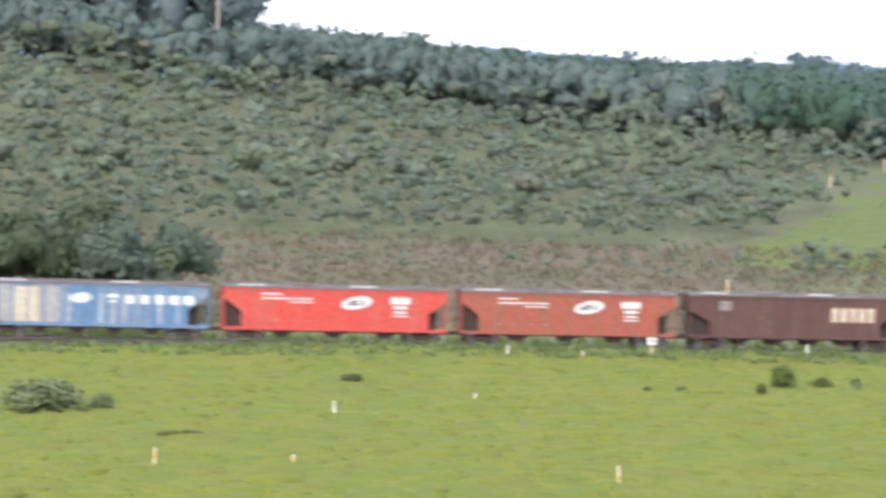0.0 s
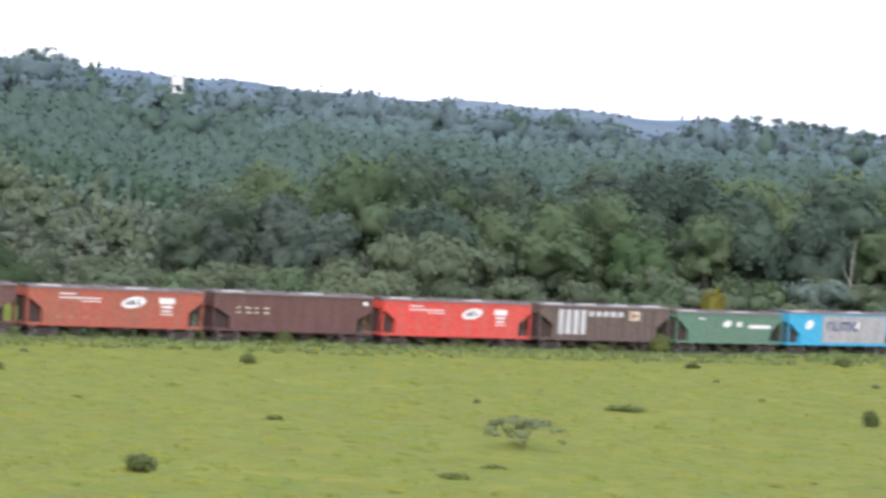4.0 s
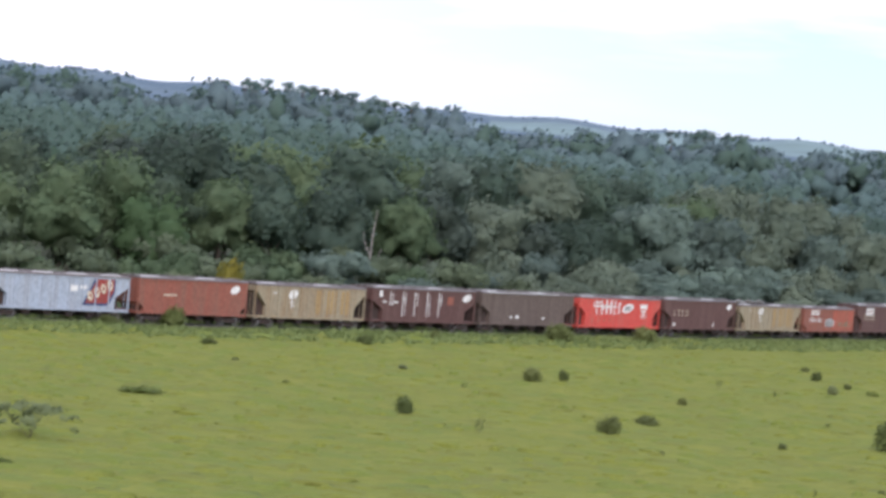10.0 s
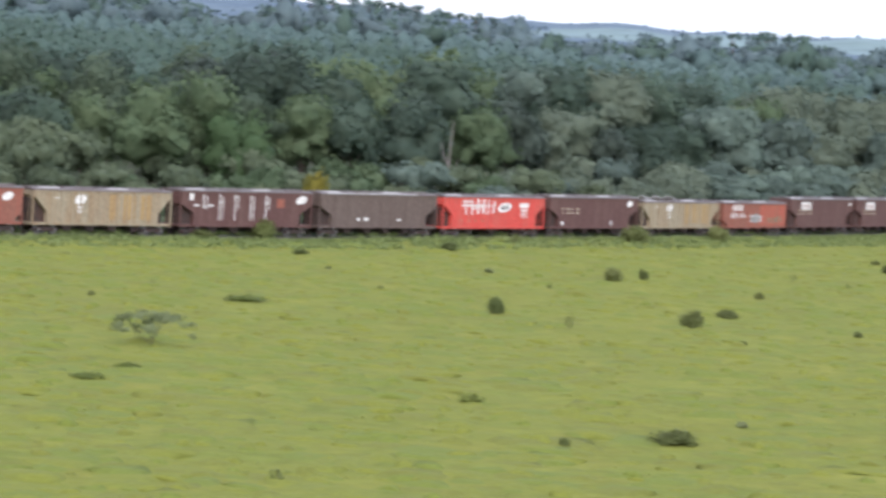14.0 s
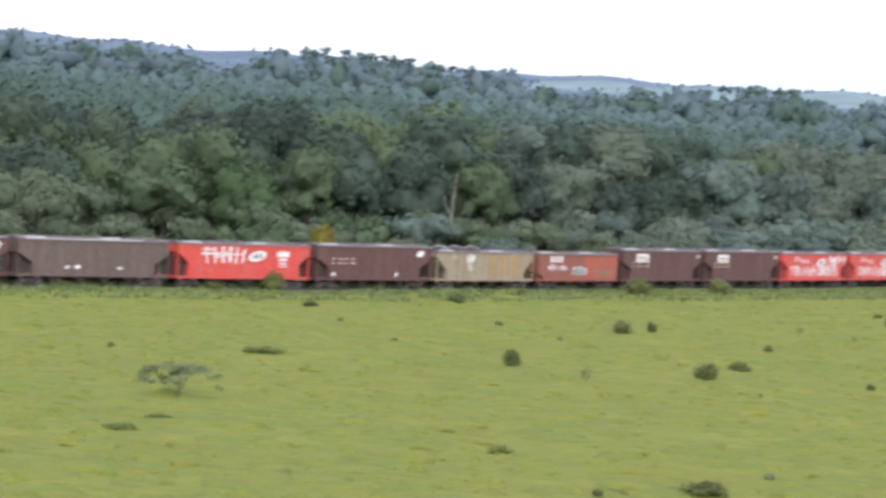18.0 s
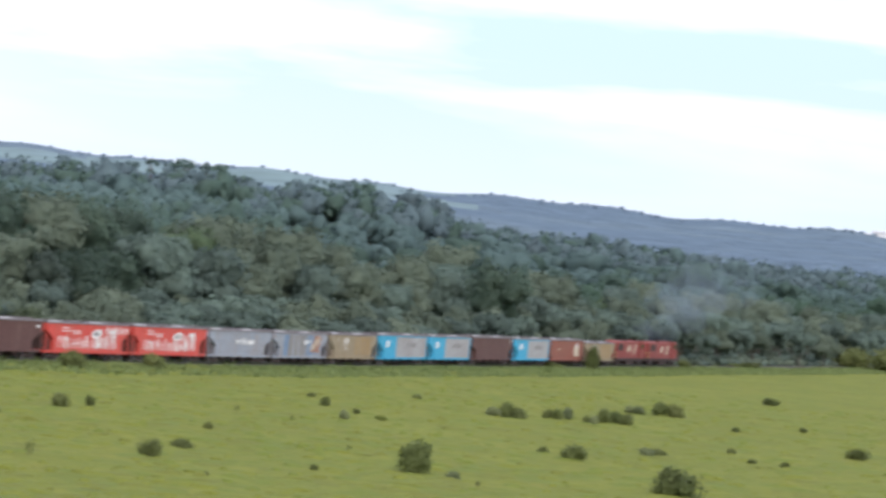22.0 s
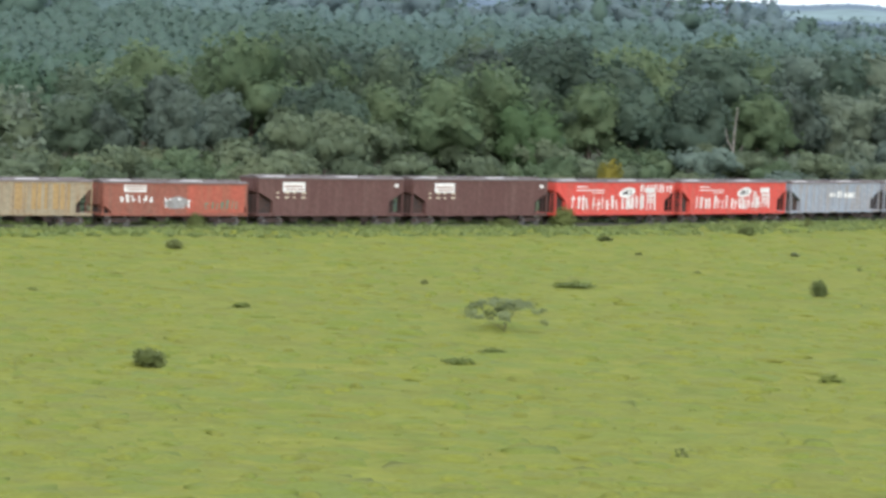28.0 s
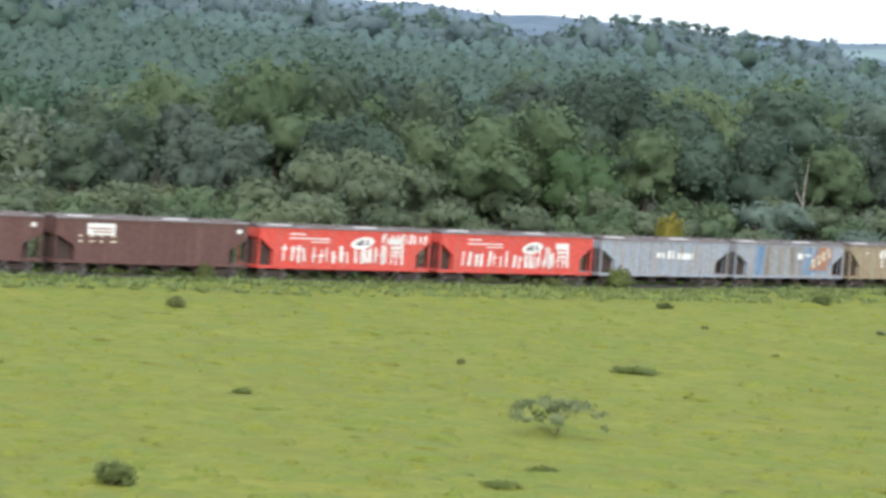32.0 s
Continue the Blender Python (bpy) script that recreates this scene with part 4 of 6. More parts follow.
WEED = material("tall weeds", (0.205, 0.258, 0.096), 0.85, (0.228, 0.274, 0.100), 0.7, 0.3, 1.2, through=0.4, spec=0.2)

def ico_shape(level):
    bm = bmesh.new()
    bmesh.ops.create_icosphere(bm, subdivisions=level, radius=1.0)
    v = np.array([x.co for x in bm.verts])
    f = np.array([[x.index for x in y.verts] for y in bm.faces])
    bm.free()
    return v, f


SHELL = {k: ico_shape(k) for k in (1, 2, 3, 4)}


def sprays(rng, p, nrm, size, n):
    """Leaf sprays (kites of two triangles) at the points p, facing along nrm; n is the number of vertices before them."""
    m = len(p)
    a = np.cross(nrm, rng.standard_normal((m, 3)))
    a /= np.linalg.norm(a, axis=1)[:, None] + 1e-9
    b = np.cross(nrm, a)
    s = (size * (0.5 + 0.8 * rng.random(m)))[:, None]
    q = np.stack([p - a * s * 0.5, p + b * s * 0.42, p + a * s * 0.5, p - b * s * 0.36], 1).reshape(-1, 3)
    k = n + 4 * np.arange(m)[:, None]
    return q, np.concatenate([np.concatenate([k, k + 1, k + 2], 1), np.concatenate([k, k + 2, k + 3], 1)])


def clumps(rng, blobs, cards, size, flat=0.8):
    """An airy crown: leaf sprays round each blob (x, y, z, radius), with gaps."""
    verts, faces, n = [], [], 0
    middle = np.mean([q[:3] for q in blobs], 0)
    for x, y, z, r in blobs:
        d = rng.standard_normal((cards, 3))
        d[:, 2] = d[:, 2] * 0.8 + 0.25
        d /= np.linalg.norm(d, axis=1)[:, None]
        p = d * (r * (0.5 + 0.7 * rng.random(cards)))[:, None] * (1, 1, flat) + (x, y, z)
        out = p - middle
        out /= np.linalg.norm(out, axis=1)[:, None] + 1e-6
        nrm = 0.35 * d + 0.50 * out + (0, 0, 0.42) + 0.15 * rng.standard_normal((cards, 3))
        q, f = sprays(rng, p, nrm / np.linalg.norm(nrm, axis=1)[:, None], size, n)
        verts.append(q)
        faces.append(f)
        n += len(q)
    return np.concatenate(verts), np.concatenate(faces)


def mass(rng, blobs, cards, size, flat=0.8, level=2, loose=0.8):
    """A dense crown: a closed lumpy skin round all blobs, hidden under leaf sprays that stand in tufts and break its outline."""
    iv, fc = SHELL[level]
    c = np.array([q[:3] for q in blobs], float)
    r = np.array([q[3] for q in blobs], float)
    middle = c.mean(0)
    c = c - middle
    squash = 0.55 + 0.45 * flat
    seed = Vector(rng.random(3) * 50)

    def surface(d):
        along = d @ c.T
        across = np.sqrt(np.maximum((c ** 2).sum(1)[None] - along ** 2, 0))
        hit = np.where(across < r, along + np.sqrt(np.maximum(r[None] ** 2 - across ** 2, 0)), along - 2.5 * (across - r))
        k = 8.0 / r.mean()
        reach = np.log(np.exp(np.clip(k * (hit - hit.max(1)[:, None]), -60, 0)).sum(1)) / k + hit.max(1)
        reach = np.maximum(reach, 0.35 * r.mean())
        w = reach.mean()
        rough = np.array([0.15 * noise.noise(Vector(v * q) / (0.42 * w) + seed) + 0.13 * noise.noise(Vector(v * q) / (0.16 * w) + seed) for v, q in zip(d, reach)])
        return reach * (1 + rough)

    skin = iv * ((0.97 - 0.08 * loose) * surface(iv))[:, None] * (1, 1, squash)
    verts, faces = [skin + middle], [fc]
    if cards:
        # sprays over the whole skin, three to a tuft
        d = rng.standard_normal((max(1, cards // 3), 3))
        d[:, 2] += 0.25
        d /= np.linalg.norm(d, axis=1)[:, None]
        reach = surface(d)
        e = 0.14
        up = np.cross(d, (0.3, 0.9, 0.2))
        up /= np.linalg.norm(up, axis=1)[:, None]
        side = np.cross(d, up)
        d1, d2 = d + e * up, d + e * side
        p0 = d * reach[:, None]
        p1 = d1 / np.linalg.norm(d1, axis=1)[:, None] * surface(d1 / np.linalg.norm(d1, axis=1)[:, None])[:, None]
        p2 = d2 / np.linalg.norm(d2, axis=1)[:, None] * surface(d2 / np.linalg.norm(d2, axis=1)[:, None])[:, None]
        nrm = np.cross(p1 - p0, p2 - p0)
        nrm *= np.sign((nrm * d).sum(1))[:, None]
        nrm /= np.linalg.norm(nrm, axis=1)[:, None] + 1e-9
        p, nrm = np.repeat(p0, 3, 0), np.repeat(nrm, 3, 0)
        m = len(p)
        p = (p + nrm * (size * loose * (-0.25 + 0.75 * rng.random(m)))[:, None] + 0.42 * loose * size * rng.standard_normal((m, 3))) * (1, 1, squash)
        nrm = nrm + (0, 0, 0.22) + 0.26 * loose * rng.standard_normal((m, 3))
        q, f = sprays(rng, p + middle, nrm / np.linalg.norm(nrm, axis=1)[:, None], size, len(skin))
        verts.append(q)
        faces.append(f)
    return np.concatenate(verts), np.concatenate(faces)


def tube(bm, pts, radii, sides=7):
    rings = []
    for i, (p, r) in enumerate(zip(pts, radii)):
        p = Vector(p)
        way = (Vector(pts[min(i + 1, len(pts) - 1)]) - Vector(pts[max(i - 1, 0)])).normalized()
        a = way.orthogonal().normalized()
        b = way.cross(a)
        rings.append([bm.verts.new(p + r * (math.cos(2 * math.pi * k / sides) * a + math.sin(2 * math.pi * k / sides) * b)) for k in range(sides)])
    for lo, hi in zip(rings, rings[1:]):
        best = min(range(sides), key=lambda s: (lo[0].co - hi[s].co).length)
        hi[:] = hi[best:] + hi[:best]
        for k in range(sides):
            bm.faces.new((lo[k], lo[(k + 1) % sides], hi[(k + 1) % sides], hi[k]))
    bm.faces.new(rings[-1])
    bm.faces.new(rings[0][::-1])


def crown_blobs(rng, form, h, w):
    """Blobs that make up a crown of height h and half-width w, by form."""
    out = []
    if form == "broad":
        for _ in range(40):
            a, q = rng.random() * 6.283, math.sqrt(rng.random())
            z = 0.38 + 0.53 * rng.random()
            reach = w * math.sqrt(max(0.06, 1 - ((z - 0.62) / 0.40) ** 2)) * (0.8 + 0.35 * rng.random())
            out.append((reach * q * math.cos(a), reach * q * math.sin(a), z * h, w * (0.16 + 0.30 * rng.random() ** 1.5)))
    elif form == "flat":
        for _ in range(16):
            a, q = rng.random() * 6.283, math.sqrt(rng.random())
            out.append((w * 0.9 * q * math.cos(a), w * 0.9 * q * math.sin(a), h * (0.80 + 0.14 * rng.random() - 0.12 * q), w * (0.20 + 0.12 * rng.random())))
        for _ in range(8):
            a, q = rng.random() * 6.283, rng.random()
            out.append((w * 0.7 * q * math.cos(a), w * 0.7 * q * math.sin(a), h * (0.35 + 0.35 * rng.random()), w * 0.22))
    elif form == "spray":
        for _ in range(22):
            a, q = rng.random() * 6.283, math.sqrt(rng.random())
            out.append((w * 0.95 * q * math.cos(a), w * 0.95 * q * math.sin(a), h * (0.30 + 0.62 * rng.random() * (1 - 0.35 * q)), w * (0.12 + 0.08 * rng.random())))
    elif form == "parasol":
        for _ in range(38):
            a, q = rng.random() * 6.283, math.sqrt(rng.random())
            out.append((w * 0.95 * q * math.cos(a), w * 0.95 * q * math.sin(a), h * (0.86 - 0.22 * q * q - 0.50 * rng.random() ** 2.2), w * (0.10 + 0.08 * rng.random())))
    elif form == "lump":
        for _ in range(9):
            a, q = rng.random() * 6.283, math.sqrt(rng.random())
            out.append((w * 0.6 * q * math.cos(a), w * 0.6 * q * math.sin(a), h * (0.30 + 0.42 * rng.random()), w * (0.34 + 0.18 * rng.random())))
    elif form == "gum":
        for _ in range(26):
            z = 0.62 + 0.34 * rng.random()
            a, q = rng.random() * 6.283, rng.random()
            out.append((w * q * math.cos(a), w * q * math.sin(a), z * h, w * (0.22 + 0.16 * rng.random())))
    elif form == "dome":
        for _ in range(30):
            a, q = rng.random() * 6.283, math.sqrt(rng.random())
            out.append((w * 0.85 * q * math.cos(a), w * 0.85 * q * math.sin(a), h * (0.34 + (0.52 - 0.26 * q * q) * math.sqrt(rng.random())), w * (0.16 + 0.20 * rng.random())))
    elif form == "tall":
        for _ in range(40):
            z = 0.08 + 0.88 * rng.random()
            a, q = rng.random() * 6.283, 0.3 + 0.7 * rng.random()
            reach = w * (1.0 - 0.5 * abs(z - 0.55) / 0.4)
            out.append((reach * q * math.cos(a), reach * q * math.sin(a), z * h, w * (0.24 + 0.18 * rng.random())))
    elif form == "umbrella":
        for _ in range(15):
            a, q = rng.random() * 6.283, math.sqrt(rng.random())
            out.append((w * 0.85 * q * math.cos(a), w * 0.85 * q * math.sin(a), h * (0.84 + 0.10 * rng.random() - 0.02 * q), w * (0.26 + 0.10 * rng.random())))
        for _ in range(7):
            a = rng.random() * 6.283
            out.append((w * 0.5 * math.cos(a), w * 0.5 * math.sin(a), h * (0.68 + 0.14 * rng.random()), w * 0.17))
    else:  # bush
        for _ in range(12):
            a, q = rng.random() * 6.283, math.sqrt(rng.random())
            out.append((w * 0.72 * q * math.cos(a), w * 0.72 * q * math.sin(a), h * (0.30 + 0.34 * rng.random() * (1 - 0.6 * q * q)), min(w, h) * (0.34 + 0.14 * rng.random())))
    return out


def tree(name, form, h, w, leaves, bark, seed, label, category="tree", cards=44, size=0.5, trunk=0.22, flat=0.8, level=3, airy=False, loose=0.8):
    rng = np.random.default_rng(seed)
    blobs = crown_blobs(rng, form, h, w)
    root = new(name)
    root.empty_display_size = 0.3
    bm = bmesh.new()
    sway = [(0.04 * h * math.sin(seed + k), 0.04 * h * math.cos(2 * seed + k)) for k in range(4)]
    top = 0.78 * h
    pts = [(0, 0, -0.6), (0, 0, 0.02 * h)] + [(sx * k / 3, sy * k / 3, top * (k + 1) / 4) for k, (sx, sy) in enumerate(sway)]
    tube(bm, pts, [trunk * 1.4, trunk * 1.1, trunk * 0.9, trunk * 0.7, trunk * 0.5, trunk * 0.25])
    for x, y, z, r in blobs[::3]:
        base = (x * 0.08, y * 0.08, max(0.05 * h, min(z - 0.55 * math.hypot(x, y) - 0.1 * h, top * 0.9)))
        tube(bm, [base, (x * 0.55, y * 0.55, (base[2] + z) / 2 + 0.03 * h), (x, y, z)], [trunk * 0.42, trunk * 0.28, trunk * 0.12], 5)
    part("stem" if category in ("bush", "weed", "grass") else "trunk", bm, bark, root, smooth_faces=True)
    v, f = clumps(rng, blobs, cards, size, flat) if airy else mass(rng, blobs, cards, size, flat, level, loose)
    part("crown", mesh_of("crown", v, f, leaves), leaves, root)
    tagged(root, label, category)
    return root


def put(proto, x, y, k=1.0, turn=0.0, wide=1.0, sink=0.0, group="", label=""):
    z = float(land(np.array([x]), np.array([y]))[0]) - sink
    ob = copy_thing(proto, Matrix.LocRotScale((x, y, z), Euler((0, 0, turn)), (k * wide, k * wide, k)))
    if group or label:
        tagged(ob, label=label, group=group)
    return ob


def at(az, r):
    return r * math.sin(radians(az)), r * math.cos(radians(az))


def joined(name, spots, forms, mats, label, category, seed):
    """One mesh of many plants: spots (x, y, scale, slot), forms (verts, faces) taken in turn by chance."""
    rng = np.random.default_rng(seed)
    spots = np.array(spots)
    zs = land(spots[:, 0], spots[:, 1])
    verts, faces, slots, n = [], [], [], 0
    for (x, y, k, slot), z in zip(spots, zs):
        v, f = forms[rng.integers(len(forms))]
        a = rng.random() * 6.283
        c, s = math.cos(a) * k, math.sin(a) * k
        verts.append(np.stack([v[:, 0] * c - v[:, 1] * s + x, v[:, 0] * s + v[:, 1] * c + y, v[:, 2] * k * (0.85 + 0.3 * rng.random()) + z], 1))
        faces.append(f + n)
        slots.append(np.full(len(f), int(slot)))
        n += len(v)
    ob = new(name, mesh_of(name, np.concatenate(verts), np.concatenate(faces), mats, False, np.concatenate(slots)))
    return tagged(ob, label, category, kind="stuff")


def light_form(form, h, w, seed, keep, cards, size, flat=0.8, level=2, loose=0.45):
    rng = np.random.default_rng(seed)
    blobs = crown_blobs(rng, form, h, w)[:keep]
    return mass(rng, blobs, cards, size, flat, level, loose)


def plant_woods():
    rng = random.Random(11)
    broad = [tree("broadleaf_tree", "broad", 15.5 + 1.5 * (i % 3), 4.6 + 0.5 * (i % 2), m, BARK, 20 + i, lab, cards=2000, size=0.62, trunk=0.3)
             for i, (m, lab) in enumerate(((LEAF_A, "tall broadleaf tree with a lumpy green crown"), (LEAF_C, "tall dark green forest tree"), (LEAF_B, "tall olive-green forest tree"),
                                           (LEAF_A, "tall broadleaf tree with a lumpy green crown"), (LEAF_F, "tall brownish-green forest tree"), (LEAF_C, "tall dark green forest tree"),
                                           (HAZE_LEAF_A, "tall hazy grey-green forest tree"), (HAZE_LEAF_B, "tall hazy olive forest tree")))]
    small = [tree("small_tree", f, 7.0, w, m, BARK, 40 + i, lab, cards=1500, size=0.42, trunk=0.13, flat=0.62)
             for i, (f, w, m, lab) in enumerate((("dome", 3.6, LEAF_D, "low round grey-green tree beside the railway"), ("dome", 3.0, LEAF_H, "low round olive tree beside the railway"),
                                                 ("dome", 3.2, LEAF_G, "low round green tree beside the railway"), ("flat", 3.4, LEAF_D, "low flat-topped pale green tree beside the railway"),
                                                 ("flat", 3.3, HAZE_LEAF_A, "low hazy grey-green tree beside the railway"), ("dome", 3.1, HAZE_LEAF_B, "low hazy olive tree beside the railway")))]
    # front of the forest, behind the railway
    az = 14.6
    while az < 50:
        r0 = float(line_at(az))
        for depth, chance in ((46, 1.0), (62, 1.0), (80, 0.8)):
            if rng.random() < chance:
                a = az + rng.uniform(-0.35, 0.35)
                r = r0 + depth + rng.uniform(-6, 6)
                wanted = rise(np.interp(a, (14.5, 16.5, 18.5, 23, 26, 29, 32, 35, 37, 41, 50), (-0.45, 0.1, 0.42, 0.52, 0.55, 0.42, 0.42, 0.15, -0.05, -0.15, -0.22)), r) - float(land(*np.array(at(a, r))[:, None])[0])
                # eastward, more trees come from the two with haze-coloured leaves
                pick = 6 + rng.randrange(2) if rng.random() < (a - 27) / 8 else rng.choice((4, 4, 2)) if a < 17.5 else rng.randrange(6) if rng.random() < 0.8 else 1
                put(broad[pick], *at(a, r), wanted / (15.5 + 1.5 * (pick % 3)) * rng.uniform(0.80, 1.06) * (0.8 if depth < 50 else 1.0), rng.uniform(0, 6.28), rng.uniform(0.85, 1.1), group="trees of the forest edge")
        az += 1.15 * 290 / (r0 + 60)
    band = ((10, 14.5, 17.3, 17.9, 19.2, 20.5, 21.0, 22, 23, 25.3, 27.5, 29.5, 31, 33, 35, 37.5, 40, 43, 46, 50), (-2.0, -1.9, -1.85, -1.4, -1.14, -1.22, -1.7, -1.38, -1.5, -1.52, -1.52, -1.28, -1.2, -1.2, -1.0, -0.95, -0.65, -0.6, -0.5, -0.5))
    az = 12.0
    while az < 49:
        r0 = float(line_at(az))
        for depth, share in ((15, 0.72), (22, 0.86), (31, 1.0), (39, 1.04)):
            if rng.random() < 0.85:
                a = az + rng.uniform(-0.35, 0.35)
                # likewise the low trees change to haze-coloured leaves farther east
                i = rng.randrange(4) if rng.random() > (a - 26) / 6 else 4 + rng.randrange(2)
                if 18.0 < a < 20.8 and rng.random() < 0.75:
                    i = 3
                r = r0 + depth + rng.uniform(-3, 3)
                x, y = at(a, r)
                tall = (rise(float(np.interp(a, *band)), r) - float(land(np.array([x]), np.array([y]))[0])) * share * rng.uniform(0.92, 1.2)
                put(small[i], x, y, tall / 7.0, rng.uniform(0, 6.28), rng.uniform(0.8, 1.1) * (1.0 if tall < 8 else 0.8), group="low trees along the railway")
        az += 0.92 * 290 / (r0 + 25)
    for i, p in enumerate(broad):
        a = 16.2 + 3.1 * i
        x, y = at(a, float(line_at(a)) + 88)
        p.matrix_basis = Matrix.LocRotScale((x, y, float(land(np.array([x]), np.array([y]))[0])), None, (0.95, 0.95, 0.95))
        tagged(p, group="trees of the forest edge")
    for i, p in enumerate(small):
        a = 13.4 + 5.2 * i
        x, y = at(a, float(line_at(a)) + 22)
        p.matrix_basis = Matrix.Translation((x, y, float(land(np.array([x]), np.array([y]))[0])))
        tagged(p, group="low trees along the railway")
    pale = tree("broadleaf_tree", "broad", 9.0, 3.6, LEAF_E, BARK, 61, "rounded bright green tree in front of the dark forest", cards=1500, size=0.4)
    pale.matrix_basis = Matrix.LocRotScale((*at(23.2, 318), 0.9), None, (0.9, 0.9, 1.16))
    gold = tree("flowering_shrub", "bush", 3.2, 2.1, LEAF_Y, BARK, 62, "shrub covered with yellow blossom", "bush", cards=600, size=0.3, trunk=0.06)
    for a, d, k in ((36.8, 14, 2.0), (28.0, 15, 1.4)):
        put(gold, *at(a, float(line_at(a)) + d), k, a, 0.6, 0.1)
    x, y = at(24.7, float(line_at(24.7)) + 13)
    gold.matrix_basis = Matrix.LocRotScale((x, y, float(land(np.array([x]), np.array([y]))[0]) - 0.1), None, (0.85, 0.85, 2.5))
    lone = tree("broadleaf_tree", "broad", 15.0, 4.4, LEAF_C, BARK, 64, "tall dark tree standing above the low trees", cards=1900, size=0.6, trunk=0.3)
    x, y = at(38.85, float(line_at(38.85)) + 34)
    z = float(land(np.array([x]), np.array([y]))[0])
    lone.matrix_basis = Matrix.LocRotScale((x, y, z), None, [(rise(0.1, math.hypot(x, y)) - z) / 15.0] * 3)
    bush_round = tree("round_shrub", "dome", 8.0, 4.3, LEAF_K, BARK, 63, "round dense dark green shrub behind the railway", "bush", cards=1600, size=0.36, trunk=0.08)
    bush_round.matrix_basis = Matrix.Translation((*at(11.1, 258), float(land(*np.array(at(11.1, 258))[:, None])[0])))
    for k in range(9):
        put(small[(5, 1)[k % 2]], *at(-9.4 + 0.55 * k, 243 + 3 * (k % 3)), (1.32 if k < 7 else 0.95) + 0.35 * rng.random(), k, 0.85, group="low trees along the railway")
    # bare pale tree
    dead = new("dead_tree")
    bm = bmesh.new()
    tube(bm, [(0, 0, -0.5), (0.2, 0, 4), (0.3, 0, 7.5), (0.7, 0.2, 10.5)], [0.11, 0.09, 0.08, 0.03])
    part("trunk", bm, BARE, dead)
    for x, z0, z1 in ((1.5, 2.0, 6.2), (-0.8, 5.5, 8.0)):
        bm = bmesh.new()
        tube(bm, [(0.2, 0, z0), (x * 0.6, 0.2, (z0 + z1) / 2), (x, 0.1, z1)], [0.08, 0.06, 0.03], 5)
        part("branch", bm, BARE, dead)
    dead.matrix_basis = Matrix.Translation((*at(27.2, float(line_at(27.2)) + 38), 1.0))
    tagged(dead, "bare pale dead tree before the dark forest", "tree")


plant_woods()


def eucalyptus_grove():
    rng = random.Random(5)
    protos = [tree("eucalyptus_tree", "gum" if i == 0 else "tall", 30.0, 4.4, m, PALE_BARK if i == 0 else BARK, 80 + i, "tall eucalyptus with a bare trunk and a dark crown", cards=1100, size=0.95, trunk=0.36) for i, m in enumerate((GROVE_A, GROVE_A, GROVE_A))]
    for az in np.arange(-10.4, -3.5, 0.36):
        for depth in (6, 16, 30):
            a = az + rng.uniform(-0.15, 0.15)
            if a > -3.8:
                continue
            put(protos[1 + rng.randrange(2)], *at(a, float(line_at(a)) + 200 + depth + rng.uniform(-5, 5)), rng.uniform(0.8, 1.1) * (0.8 if a > -4.2 else 1), rng.uniform(0, 6.28), 1.0, 0.5, group="eucalyptus grove on the hill")
    put(protos[0], *at(-6.2, float(line_at(-6.2)) + 200), 0.9, 1.0, 0.5, 0.5, group="eucalyptus grove on the hill")
    for i, p in enumerate(protos):
        a = -4.3 - 0.9 * i
        x, y = at(a, float(line_at(a)) + (186 if i == 0 else 197))
        p.matrix_basis = Matrix.LocRotScale((x, y, float(land(np.array([x]), np.array([y]))[0]) - 0.5), None, (0.7, 0.7, 1.0))


eucalyptus_grove()


def crown_top(rng):
    """The slim leafy upper part of a close-set plantation tree."""
    blobs = [(0, 0, 4.6, 2.5), (0.4 * rng.standard_normal(), 0.4 * rng.standard_normal(), 6.4, 1.6)]
    return mass(rng, blobs, 42, 0.85, 1.2, 1, 0.14)


